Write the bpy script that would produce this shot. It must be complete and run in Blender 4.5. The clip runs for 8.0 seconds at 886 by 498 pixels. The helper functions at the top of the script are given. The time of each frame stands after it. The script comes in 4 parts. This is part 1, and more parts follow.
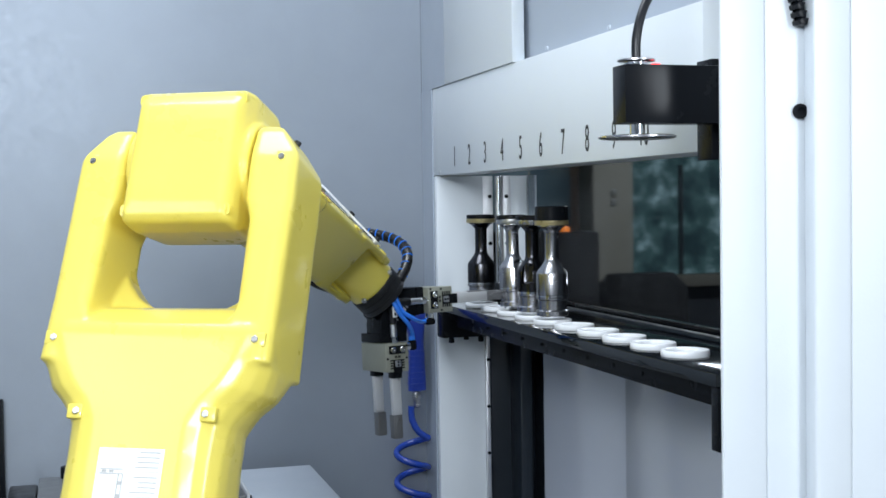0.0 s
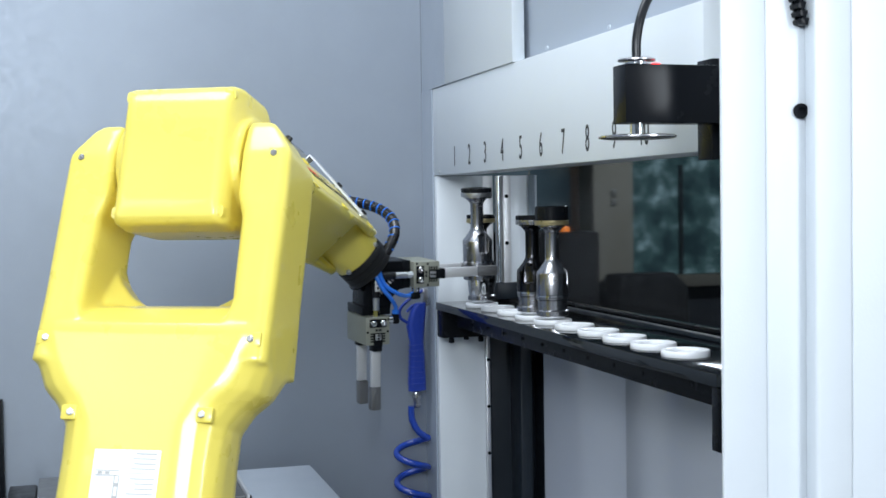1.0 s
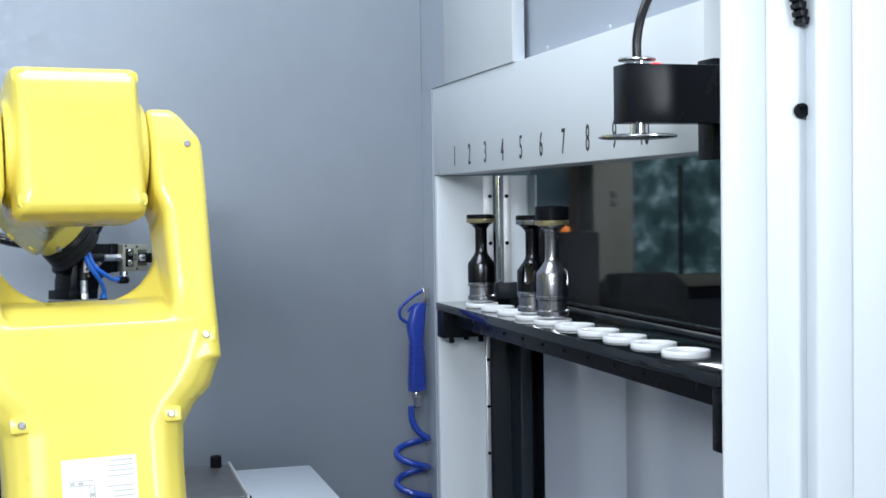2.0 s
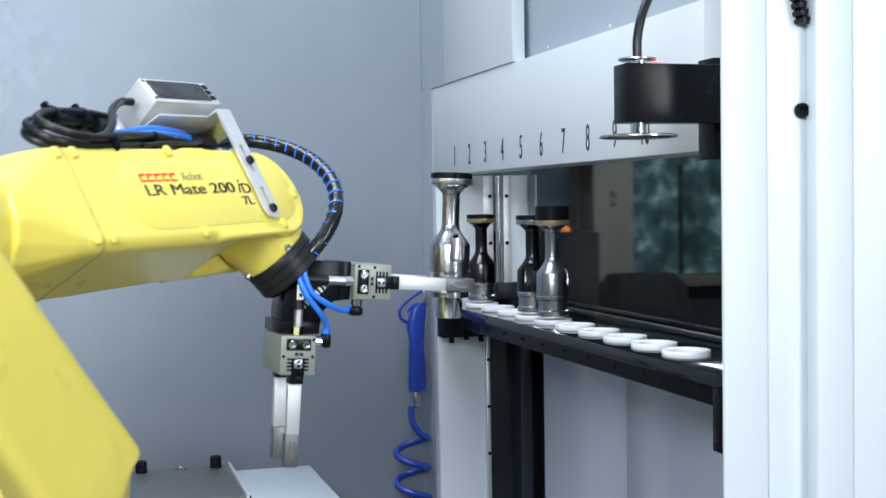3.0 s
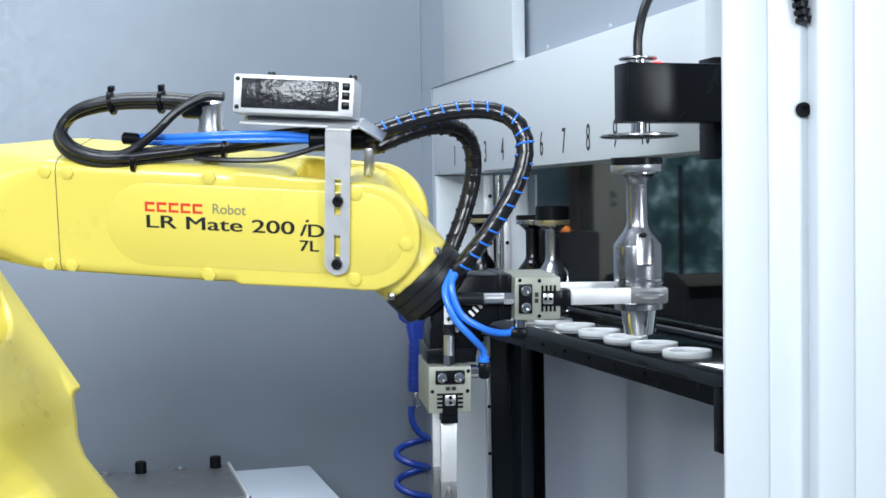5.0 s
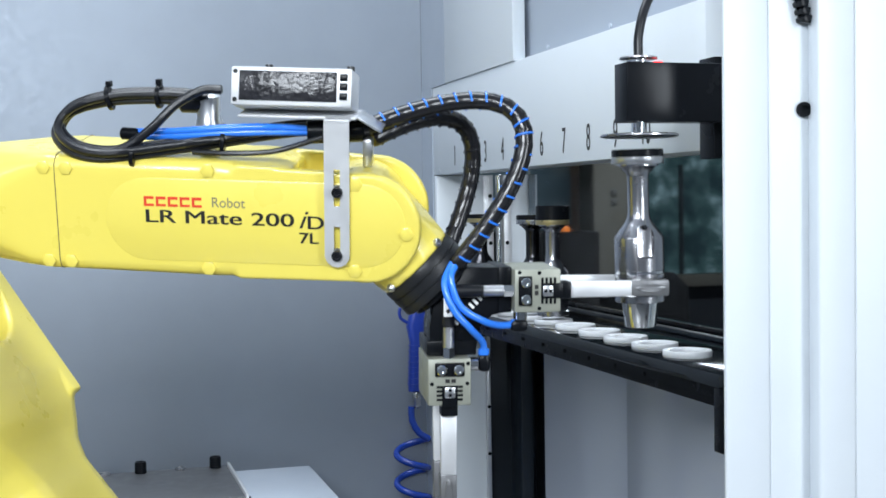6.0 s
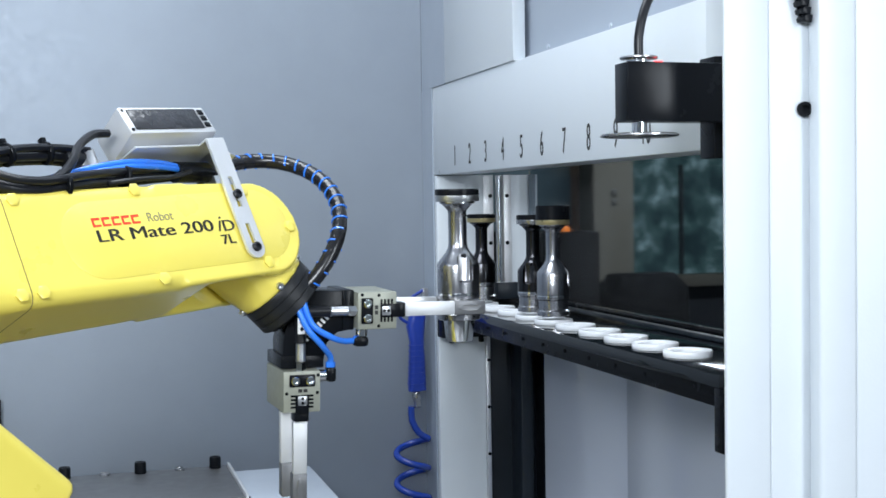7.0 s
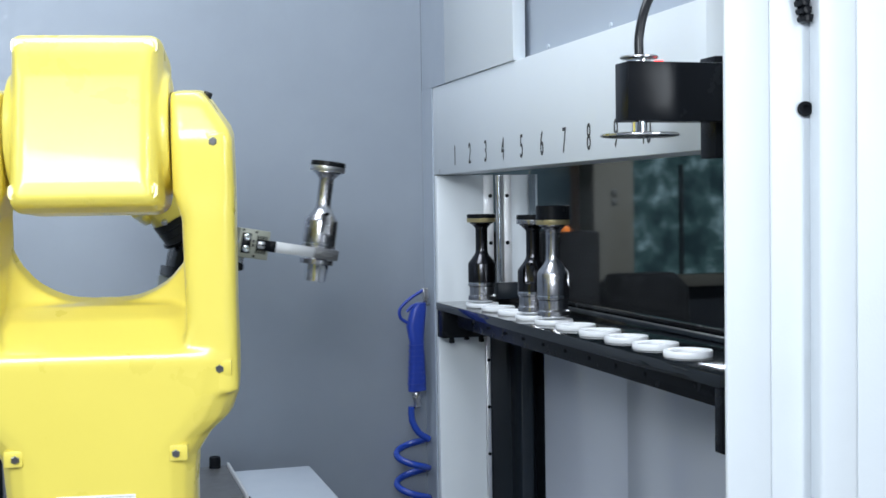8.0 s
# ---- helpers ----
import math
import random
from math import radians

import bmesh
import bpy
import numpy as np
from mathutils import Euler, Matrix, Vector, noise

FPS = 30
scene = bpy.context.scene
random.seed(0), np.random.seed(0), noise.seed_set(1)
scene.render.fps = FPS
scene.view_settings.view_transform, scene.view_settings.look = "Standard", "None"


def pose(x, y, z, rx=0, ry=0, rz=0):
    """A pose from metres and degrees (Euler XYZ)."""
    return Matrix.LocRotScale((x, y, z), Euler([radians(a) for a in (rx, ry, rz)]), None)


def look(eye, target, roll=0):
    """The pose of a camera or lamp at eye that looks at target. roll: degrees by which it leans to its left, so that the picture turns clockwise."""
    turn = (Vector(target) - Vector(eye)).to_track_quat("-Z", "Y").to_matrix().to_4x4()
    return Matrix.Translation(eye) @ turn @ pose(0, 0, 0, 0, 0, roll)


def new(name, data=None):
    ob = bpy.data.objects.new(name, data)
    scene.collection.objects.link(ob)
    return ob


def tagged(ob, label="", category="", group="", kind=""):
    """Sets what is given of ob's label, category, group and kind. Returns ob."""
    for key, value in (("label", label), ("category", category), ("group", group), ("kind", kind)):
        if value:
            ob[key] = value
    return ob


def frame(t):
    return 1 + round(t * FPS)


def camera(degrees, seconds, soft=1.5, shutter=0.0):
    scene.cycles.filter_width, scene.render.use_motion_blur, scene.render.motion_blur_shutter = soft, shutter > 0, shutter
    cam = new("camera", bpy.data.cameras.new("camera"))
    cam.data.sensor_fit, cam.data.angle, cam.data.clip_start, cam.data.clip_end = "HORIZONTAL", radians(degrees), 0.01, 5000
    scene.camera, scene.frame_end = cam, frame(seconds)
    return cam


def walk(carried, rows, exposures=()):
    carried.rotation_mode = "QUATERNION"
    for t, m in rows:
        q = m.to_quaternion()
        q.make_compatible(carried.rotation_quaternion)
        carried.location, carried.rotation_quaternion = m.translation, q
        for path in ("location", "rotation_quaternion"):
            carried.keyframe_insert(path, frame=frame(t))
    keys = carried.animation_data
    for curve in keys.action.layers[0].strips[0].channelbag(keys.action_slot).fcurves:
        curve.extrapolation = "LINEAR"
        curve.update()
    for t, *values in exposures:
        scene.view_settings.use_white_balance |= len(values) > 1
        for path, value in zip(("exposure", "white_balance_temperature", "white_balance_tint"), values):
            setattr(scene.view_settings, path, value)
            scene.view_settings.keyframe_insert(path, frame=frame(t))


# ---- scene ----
cam = camera(39.14, 8.0, soft=1.6, shutter=0.2)
FORWARD = Vector((0.28358, 0.95823, -0.03703))
SLIDE = Vector((0.25427, 0.96371, -0.08133)) * 0.0125
EYE = Vector((0, 0, 1.45))
walk(cam, [(t, look(EYE - SLIDE * (1 - t / 8.0), EYE - SLIDE * (1 - t / 8.0) + FORWARD, -0.867)) for t in (0.0, 2.0, 4.0, 6.0, 8.0)],
     exposures=[(0.0, 0.0), (8.0, 0.0)])

# ---- world and light ----
world = bpy.data.worlds.new("world")
scene.world = world
world.use_nodes = True
sky = world.node_tree.nodes.new("ShaderNodeTexSky")
sky.sky_type, sky.sun_disc, sky.sun_elevation, sky.sun_rotation = "NISHITA", False, radians(35), radians(40)
world.node_tree.links.new(sky.outputs[0], world.node_tree.nodes["Background"].inputs[0])
world.node_tree.nodes["Background"].inputs[1].default_value = 0.08


def area(name, eye, target, wide, deep, watts, colour):
    lamp = bpy.data.lights.new(name, "AREA")
    lamp.shape, lamp.size, lamp.size_y, lamp.energy, lamp.color = "RECTANGLE", wide, deep, watts, colour
    ob = new(name, lamp)
    ob.matrix_world = look(eye, target)
    return ob


COOL = (0.86, 0.93, 1.0)
area("cell_lamp", (0.0, 1.20, 2.74), (0.0, 1.20, 0), 1.0, 0.6, 22, COOL)
area("front_lamp", (-0.50, -0.45, 2.00), (0.1, 1.1, 1.35), 0.9, 0.40, 32, COOL)
area("right_lamp", (0.98, -0.40, 1.75), (0.1, 1.1, 1.30), 0.30, 0.90, 14, COOL)
area("side_lamp", (-1.53, 0.5, 2.25), (0.3, 1.3, 1.4), 0.9, 0.4, 6, COOL)
# added fill with no known source, lifts the workshop behind the window
area("workshop_lamp", (2.3, 3.2, 2.74), (2.3, 3.2, 0), 1.2, 0.3, 36, COOL)

# ---- materials ----


def material(name, colour, rough=0.5, metal=0.0, vary=0.06, scale=30.0, bump=0.0, bump_scale=200.0, coat=0.0, spec=0.5):
    """Painted, cast or plastic surface: colour with slow and fine variation, roughness variation, fine relief."""
    m = bpy.data.materials.new(name)
    m.use_nodes = True
    nt = m.node_tree
    b = nt.nodes["Principled BSDF"]
    tc = nt.nodes.new("ShaderNodeTexCoord")
    n1 = nt.nodes.new("ShaderNodeTexNoise")
    n1.inputs["Scale"].default_value, n1.inputs["Detail"].default_value = scale, 6
    n2 = nt.nodes.new("ShaderNodeTexNoise")
    n2.inputs["Scale"].default_value, n2.inputs["Detail"].default_value = scale * 0.13, 3
    for n in (n1, n2):
        nt.links.new(tc.outputs["Object"], n.inputs["Vector"])
    add = nt.nodes.new("ShaderNodeMath")
    add.operation = "ADD"
    nt.links.new(n1.outputs["Fac"], add.inputs[0])
    nt.links.new(n2.outputs["Fac"], add.inputs[1])
    ramp = nt.nodes.new("ShaderNodeMapRange")
    ramp.inputs["From Min"].default_value, ramp.inputs["From Max"].default_value = 0.6, 1.4
    ramp.inputs["To Min"].default_value, ramp.inputs["To Max"].default_value = 1 - vary, 1 + vary
    nt.links.new(add.outputs[0], ramp.inputs["Value"])
    mul = nt.nodes.new("ShaderNodeVectorMath")
    mul.operation = "SCALE"
    mul.inputs[0].default_value = colour
    nt.links.new(ramp.outputs[0], mul.inputs["Scale"])
    nt.links.new(mul.outputs[0], b.inputs["Base Color"])
    rr = nt.nodes.new("ShaderNodeMapRange")
    rr.inputs["From Min"].default_value, rr.inputs["From Max"].default_value = 0.3, 0.7
    rr.inputs["To Min"].default_value, rr.inputs["To Max"].default_value = max(rough * 0.85, 0.02), min(rough * 1.15, 1)
    nt.links.new(n1.outputs["Fac"], rr.inputs["Value"])
    nt.links.new(rr.outputs[0], b.inputs["Roughness"])
    b.inputs["Metallic"].default_value = metal
    b.inputs["Specular IOR Level"].default_value = spec
    if coat:
        b.inputs["Coat Weight"].default_value, b.inputs["Coat Roughness"].default_value = coat, 0.05
    if bump:
        n3 = nt.nodes.new("ShaderNodeTexNoise")
        n3.inputs["Scale"].default_value, n3.inputs["Detail"].default_value = bump_scale, 4
        nt.links.new(tc.outputs["Object"], n3.inputs["Vector"])
        bp = nt.nodes.new("ShaderNodeBump")
        bp.inputs["Strength"].default_value, bp.inputs["Distance"].default_value = bump, 0.002
        nt.links.new(n3.outputs["Fac"], bp.inputs["Height"])
        nt.links.new(bp.outputs[0], b.inputs["Normal"])
    return m


def brushed(name, colour, rough, stretch):
    """Turned or brushed metal: fine streaks along one direction."""
    m = material(name, colour, rough, 1.0, 0.05, 40)
    nt = m.node_tree
    b = nt.nodes["Principled BSDF"]
    tc = nt.nodes.new("ShaderNodeTexCoord")
    mp = nt.nodes.new("ShaderNodeMapping")
    mp.inputs["Scale"].default_value = stretch
    n = nt.nodes.new("ShaderNodeTexNoise")
    n.inputs["Scale"].default_value, n.inputs["Detail"].default_value = 60, 5
    nt.links.new(tc.outputs["Object"], mp.inputs[0])
    nt.links.new(mp.outputs[0], n.inputs["Vector"])
    bp = nt.nodes.new("ShaderNodeBump")
    bp.inputs["Strength"].default_value, bp.inputs["Distance"].default_value = 0.12, 0.0006
    nt.links.new(n.outputs["Fac"], bp.inputs["Height"])
    nt.links.new(bp.outputs[0], b.inputs["Normal"])
    return m


def glow(name, colour, strength):
    m = bpy.data.materials.new(name)
    m.use_nodes = True
    b = m.node_tree.nodes["Principled BSDF"]
    b.inputs["Base Color"].default_value = (*colour, 1)
    b.inputs["Emission Color"].default_value = (*colour, 1)
    b.inputs["Emission Strength"].default_value = strength
    return m


YELLOW = material("yellow_paint", (0.82, 0.685, 0.125), 0.30, 0, 0.02, 18, 0.012, 500, coat=0.35)
WALL = material("grey_metallic_paint", (0.27, 0.305, 0.355), 0.50, 0.35, 0.04, 140, 0.09, 650)
WHITE = material("white_powder_coat", (0.64, 0.685, 0.725), 0.38, 0, 0.02, 25, 0.08, 500)
PANEL = material("blue_grey_panel_paint", (0.34, 0.385, 0.45), 0.45, 0, 0.03, 25, 0.06, 400)
WHITE_GLOSS = material("white_sheet", (0.56, 0.60, 0.69), 0.15, 0, 0.02, 8)
PALE = material("pale_grey_paint", (0.50, 0.55, 0.62), 0.45, 0, 0.03, 25, 0.06, 400)
BLACK = material("black_anodised", (0.006, 0.007, 0.009), 0.25, 0.0, 0.2, 40, 0.02, 600, spec=0.12)
NAVY = material("dark_blue_grey_paint", (0.014, 0.020, 0.028), 0.42, 0, 0.15, 40, 0.05, 500, spec=0.25)
SHELF = material("black_polished_plate", (0.006, 0.008, 0.010), 0.06, 0.0, 0.2, 60, 0.0, 300, spec=0.8)
RUBBER = material("black_rubber", (0.009, 0.010, 0.013), 0.34, 0, 0.2, 80, 0.05, 900, spec=0.35)
CONDUIT = material("black_spiral_wrap", (0.010, 0.010, 0.012), 0.22, 0, 0.2, 80)
DARKGREY = material("dark_grey_casting", (0.013, 0.014, 0.016), 0.40, 0.0, 0.12, 60, 0.06, 700, spec=0.3)
GROUND = material("ground_plate", (0.19, 0.193, 0.20), 0.42, 0.6, 0.10, 60, 0.02, 600)
STEEL = brushed("ground_steel", (0.50, 0.50, 0.515), 0.28, (1, 1, 14))
TURNED = brushed("turned_steel", (0.41, 0.41, 0.43), 0.25, (0.6, 0.6, 18))
DARKTOOL = brushed("blackened_steel", (0.055, 0.055, 0.06), 0.20, (0.6, 0.6, 18))
CHROME = material("chrome", (0.78, 0.79, 0.80), 0.08, 1.0, 0.02, 60)
ALU = material("brushed_aluminium", (0.66, 0.67, 0.69), 0.33, 1.0, 0.04, 90, 0.04, 900)
ALU_WHITE = material("matt_aluminium", (0.70, 0.71, 0.725), 0.48, 0.6, 0.03, 90)
BRASS = material("aged_brass_band", (0.55, 0.47, 0.26), 0.30, 0.8, 0.15, 90)
OLIVE = material("hard_anodised_grey_green", (0.30, 0.31, 0.26), 0.45, 0.25, 0.05, 120, 0.04, 900)
NYLON = material("white_nylon", (0.80, 0.82, 0.85), 0.32, 0, 0.02, 60)
BLUE_TUBE = material("blue_air_tube", (0.030, 0.20, 0.80), 0.25, 0, 0.05, 60, coat=0.3)
BLUE_GUN = material("blue_plastic", (0.016, 0.045, 0.32), 0.32, 0, 0.06, 90)
BLUE_HOSE = material("dark_blue_hose", (0.012, 0.050, 0.34), 0.22, 0, 0.08, 90, coat=0.3)
SWITCH_GREY = material("grey_plastic", (0.16, 0.155, 0.14), 0.5, 0, 0.05)
RED_INK = material("red_ink", (0.75, 0.05, 0.02), 0.5, 0, 0.02)
BLACK_INK = material("black_ink", (0.012, 0.012, 0.012), 0.5, 0, 0.05)
GREY_INK = material("grey_ink", (0.46, 0.46, 0.45), 0.5, 0, 0.05)
OLIVE_INK = material("olive_ink", (0.22, 0.21, 0.14), 0.5, 0, 0.05)
PAPER = material("label_foil", (0.80, 0.80, 0.79), 0.35, 0, 0.03)
# strong colour mottling stands in for blotchy reflections on the dark window
WINDOW_BLACK = material("sensor_window", (0.022, 0.022, 0.026), 0.22, 0, 0.6, 120, 0.5, 160)
FLOORMAT = material("grey_floor", (0.22, 0.23, 0.24), 0.5, 0, 0.1, 20, 0.1, 60)
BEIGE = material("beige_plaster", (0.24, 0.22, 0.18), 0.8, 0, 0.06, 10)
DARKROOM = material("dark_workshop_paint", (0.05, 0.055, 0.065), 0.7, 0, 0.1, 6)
BROWN = material("brown_curtain", (0.09, 0.06, 0.045), 0.8, 0, 0.15, 20)
BLINDS = material("pale_blue_curtain", (0.30, 0.35, 0.45), 0.7, 0, 0.08, 20)
SOFA = material("black_cloth", (0.005, 0.005, 0.006), 0.9, 0, 0.2, 40)
ORANGE = glow("orange_lamp", (1.0, 0.25, 0.03), 0.5)
RED_LED = glow("red_led", (1.0, 0.05, 0.05), 3)


def glass_material():
    m = bpy.data.materials.new("tinted_glass")
    m.use_nodes = True
    b = m.node_tree.nodes["Principled BSDF"]
    b.inputs["Base Color"].default_value = (0.55, 0.60, 0.64, 1)
    b.inputs["Transmission Weight"].default_value = 1
    b.inputs["Roughness"].default_value = 0.06
    b.inputs["IOR"].default_value = 1.05
    return m


GLASS = glass_material()


def foliage_material():
    """Far trees beyond a window; their soft daylight is emission in the material."""
    m = bpy.data.materials.new("far_trees")
    m.use_nodes = True
    nt = m.node_tree
    b = nt.nodes["Principled BSDF"]
    tc = nt.nodes.new("ShaderNodeTexCoord")
    n = nt.nodes.new("ShaderNodeTexNoise")
    n.inputs["Scale"].default_value, n.inputs["Detail"].default_value, n.inputs["Roughness"].default_value = 7.0, 4.0, 0.6
    nt.links.new(tc.outputs["Object"], n.inputs["Vector"])
    r = nt.nodes.new("ShaderNodeValToRGB")
    r.color_ramp.elements[0].position, r.color_ramp.elements[0].color = 0.38, (0.010, 0.022, 0.026, 1)
    r.color_ramp.elements[1].position, r.color_ramp.elements[1].color = 0.72, (0.16, 0.23, 0.25, 1)
    e = r.color_ramp.elements.new(0.55)
    e.color = (0.030, 0.060, 0.062, 1)
    nt.links.new(n.outputs["Fac"], r.inputs[0])
    nt.links.new(r.outputs[0], b.inputs["Base Color"])
    nt.links.new(r.outputs[0], b.inputs["Emission Color"])
    b.inputs["Emission Strength"].default_value = 1.1
    b.inputs["Roughness"].default_value = 1
    return m


TREES = foliage_material()

# ---- mesh helpers ----


def part(name, bm, mat, parent=None, label="", smooth=True, angle=40):
    """Link a bmesh as one mesh object under a thing or under a part."""
    me = bpy.data.meshes.new(name)
    bmesh.ops.recalc_face_normals(bm, faces=bm.faces[:])
    bm.to_mesh(me)
    bm.free()
    for m in (mat if isinstance(mat, (list, tuple)) else [mat]):
        me.materials.append(m)
    if smooth:
        me.shade_smooth()
        me.set_sharp_from_angle(angle=radians(angle))
    ob = new(name, me)
    if parent:
        ob.parent = parent
    if label:
        tagged(ob, label)
    return ob


def thing(name, at, label, category, group="", kind=""):
    ob = new(name)
    ob.empty_display_size = 0.05
    ob.matrix_world = at
    return tagged(ob, label, category, group, kind)


def box(x0, x1, y0, y1, z0, z1, bevel=0.0, seg=2, bm=None, mat=0):
    own = bmesh.new()
    bmesh.ops.create_cube(own, size=1)
    bmesh.ops.scale(own, vec=(x1 - x0, y1 - y0, z1 - z0), verts=own.verts)
    bmesh.ops.translate(own, vec=((x0 + x1) / 2, (y0 + y1) / 2, (z0 + z1) / 2), verts=own.verts)
    if bevel:
        bmesh.ops.bevel(own, geom=own.edges[:], offset=bevel, segments=seg, profile=0.5, affect="EDGES")
    return merge(bm, own, mat)


def merge(bm, own, mat=0):
    """Add the mesh own to bm (or give own back when there is none)."""
    for f in own.faces:
        f.material_index = mat
    if bm is None:
        return own
    me = bpy.data.meshes.new("tmp")
    own.to_mesh(me)
    own.free()
    bm.from_mesh(me)
    bpy.data.meshes.remove(me)
    return bm


def lathe(profile, seg=48, m=None, bm=None, mat=0):
    """A solid of revolution round local z from (radius, height) pairs."""
    own = bmesh.new()
    rings = []
    for r, z in profile:
        if r < 1e-6:
            rings.append([own.verts.new((0, 0, z))])
        else:
            rings.append([own.verts.new((r * math.cos(2 * math.pi * k / seg), r * math.sin(2 * math.pi * k / seg), z)) for k in range(seg)])
    for a, b in zip(rings, rings[1:]):
        for k in range(seg):
            j = (k + 1) % seg
            vs = [a[k % len(a)], a[j % len(a)], b[j % len(b)], b[k % len(b)]]
            vs = list(dict.fromkeys(vs))
            if len(vs) > 2:
                own.faces.new(vs)
    for end in (rings[0], rings[-1]):
        if len(end) > 1:
            own.faces.new(end)
    if m is not None:
        bmesh.ops.transform(own, matrix=m, verts=own.verts)
    return merge(bm, own, mat)


def rod(a, b, r, seg=24, bevel=0.0, bm=None, mat=0, r2=None):
    """A round bar from a to b."""
    a, b = Vector(a), Vector(b)
    h = (b - a).length
    m = Matrix.Translation(a) @ (b - a).to_track_quat("Z", "Y").to_matrix().to_4x4()
    r2 = r if r2 is None else r2
    e = min(bevel, r * 0.6)
    prof = [(r - e, 0), (r, e), (r2, h - e), (r2 - e, h)] if e else [(r, 0), (r2, h)]
    return lathe(prof, seg, m, bm, mat)


def loft(sections, bm=None, mat=0, n=5, axis="z"):
    """Rounded-rectangle sections (height, u0, u1, v0, v1, radius) bridged along an axis: z has u=x v=y, x has u=y v=z."""
    own = bmesh.new()
    rings = []
    for h, u0, u1, v0, v1, r in sections:
        r = min(r, (u1 - u0) / 2 - 1e-5, (v1 - v0) / 2 - 1e-5)
        ring = []
        for cu, cv, a0 in ((u1 - r, v1 - r, 0), (u0 + r, v1 - r, 90), (u0 + r, v0 + r, 180), (u1 - r, v0 + r, 270)):
            for k in range(n):
                a = radians(a0 + 90 * k / (n - 1))
                u, v = cu + r * math.cos(a), cv + r * math.sin(a)
                ring.append(own.verts.new((u, v, h) if axis == "z" else (h, u, v)))
        rings.append(ring)
    for a, b in zip(rings, rings[1:]):
        for k in range(len(a)):
            j = (k + 1) % len(a)
            own.faces.new((a[k], a[j], b[j], b[k]))
    own.faces.new(rings[0])
    own.faces.new(rings[-1])
    bmesh.ops.recalc_face_normals(own, faces=own.faces[:])
    return merge(bm, own, mat)


def prism(points, y0, y1, bevel=0.0, bm=None, mat=0, m=None):
    """An outline of (x, z) points extruded along y."""
    own = bmesh.new()
    a = [own.verts.new((x, y0, z)) for x, z in points]
    b = [own.verts.new((x, y1, z)) for x, z in points]
    own.faces.new(a)
    own.faces.new(list(reversed(b)))
    for k in range(len(a)):
        j = (k + 1) % len(a)
        own.faces.new((a[k], b[k], b[j], a[j]))
    bmesh.ops.recalc_face_normals(own, faces=own.faces[:])
    if bevel:
        bmesh.ops.bevel(own, geom=own.edges[:], offset=bevel, segments=2, profile=0.5, affect="EDGES")
    if m is not None:
        bmesh.ops.transform(own, matrix=m, verts=own.verts)
    return merge(bm, own, mat)


def smooth_path(points, steps=8):
    """Catmull-Rom curve through the points."""
    p = [Vector(v) for v in points]
    p = [p[0] * 2 - p[1]] + p + [p[-1] * 2 - p[-2]]
    out = []
    for i in range(1, len(p) - 2):
        for k in range(steps):
            t = k / steps
            a, b, c, d = p[i - 1:i + 3]
            out.append(0.5 * ((2 * b) + (c - a) * t + (2 * a - 5 * b + 4 * c - d) * t * t + (3 * b - a - 3 * c + d) * t ** 3))
    out.append(p[-2])
    return out


def tube(path, r, seg=10, bm=None, mat=0):
    """A round cable along a list of points, with turned frames."""
    own = bmesh.new()
    rings = []
    side = None
    for i, p in enumerate(path):
        d = (path[min(i + 1, len(path) - 1)] - path[max(i - 1, 0)]).normalized()
        if side is None:
            side = d.orthogonal().normalized()
        side = (side - d * side.dot(d)).normalized()
        up = d.cross(side)
        rings.append([own.verts.new(p + (side * math.cos(2 * math.pi * k / seg) + up * math.sin(2 * math.pi * k / seg)) * r) for k in range(seg)])
    for a, b in zip(rings, rings[1:]):
        for k in range(seg):
            j = (k + 1) % seg
            own.faces.new((a[k], a[j], b[j], b[k]))
    own.faces.new(rings[0])
    own.faces.new(rings[-1])
    return merge(bm, own, mat)


def lettering(text, size, mat, m, name, parent, wide=1.0, shear=0.0, bold=0.0, thick=0.0002):
    """Words in the built-in font as a thin mesh; baseline starts at m's origin, along its x, up its y."""
    cu = bpy.data.curves.new(name, "FONT")
    cu.body, cu.size, cu.shear, cu.extrude, cu.offset = text, 1.0, shear, 0.01, bold
    tmp = new("tmp_text", cu)
    me = bpy.data.meshes.new_from_object(tmp.evaluated_get(bpy.context.evaluated_depsgraph_get()))
    bpy.data.objects.remove(tmp)
    bpy.data.curves.remove(cu)
    me.transform(m @ Matrix.Diagonal((size * wide, size, thick * 100, 1)))
    me.materials.clear()
    me.materials.append(mat)
    me.name = name
    ob = new(name, me)
    ob.parent = parent
    return ob


def capscrew(at, way, r, h, mat, parent, name="screw"):
    """Round socket-head screw: the socket is a real recess."""
    m = Matrix.Translation(at) @ Vector(way).to_track_quat("Z", "Y").to_matrix().to_4x4()
    bm = lathe([(r, 0), (r, h * 0.85), (r * 0.88, h), (r * 0.52, h), (r * 0.48, h * 0.45), (0, h * 0.42)], 16, m)
    return part(name, bm, mat, parent)


def cast(ob, voxel=0.0028, rounds=6):
    """Melt overlapping pieces into one casting with softly rounded edges."""
    r = ob.modifiers.new("union", "REMESH")
    r.mode, r.voxel_size, r.use_smooth_shade = "VOXEL", voxel, True
    s = ob.modifiers.new("round", "SMOOTH")
    s.factor, s.iterations = 0.5, rounds
    return ob


# ---- setting ----


def slab(name, x0, x1, y0, y1, z0, z1, mat, label, bevel=0.0, category=""):
    return tagged(part(name, box(x0, x1, y0, y1, z0, z1, bevel), mat), label, category, kind="structure")


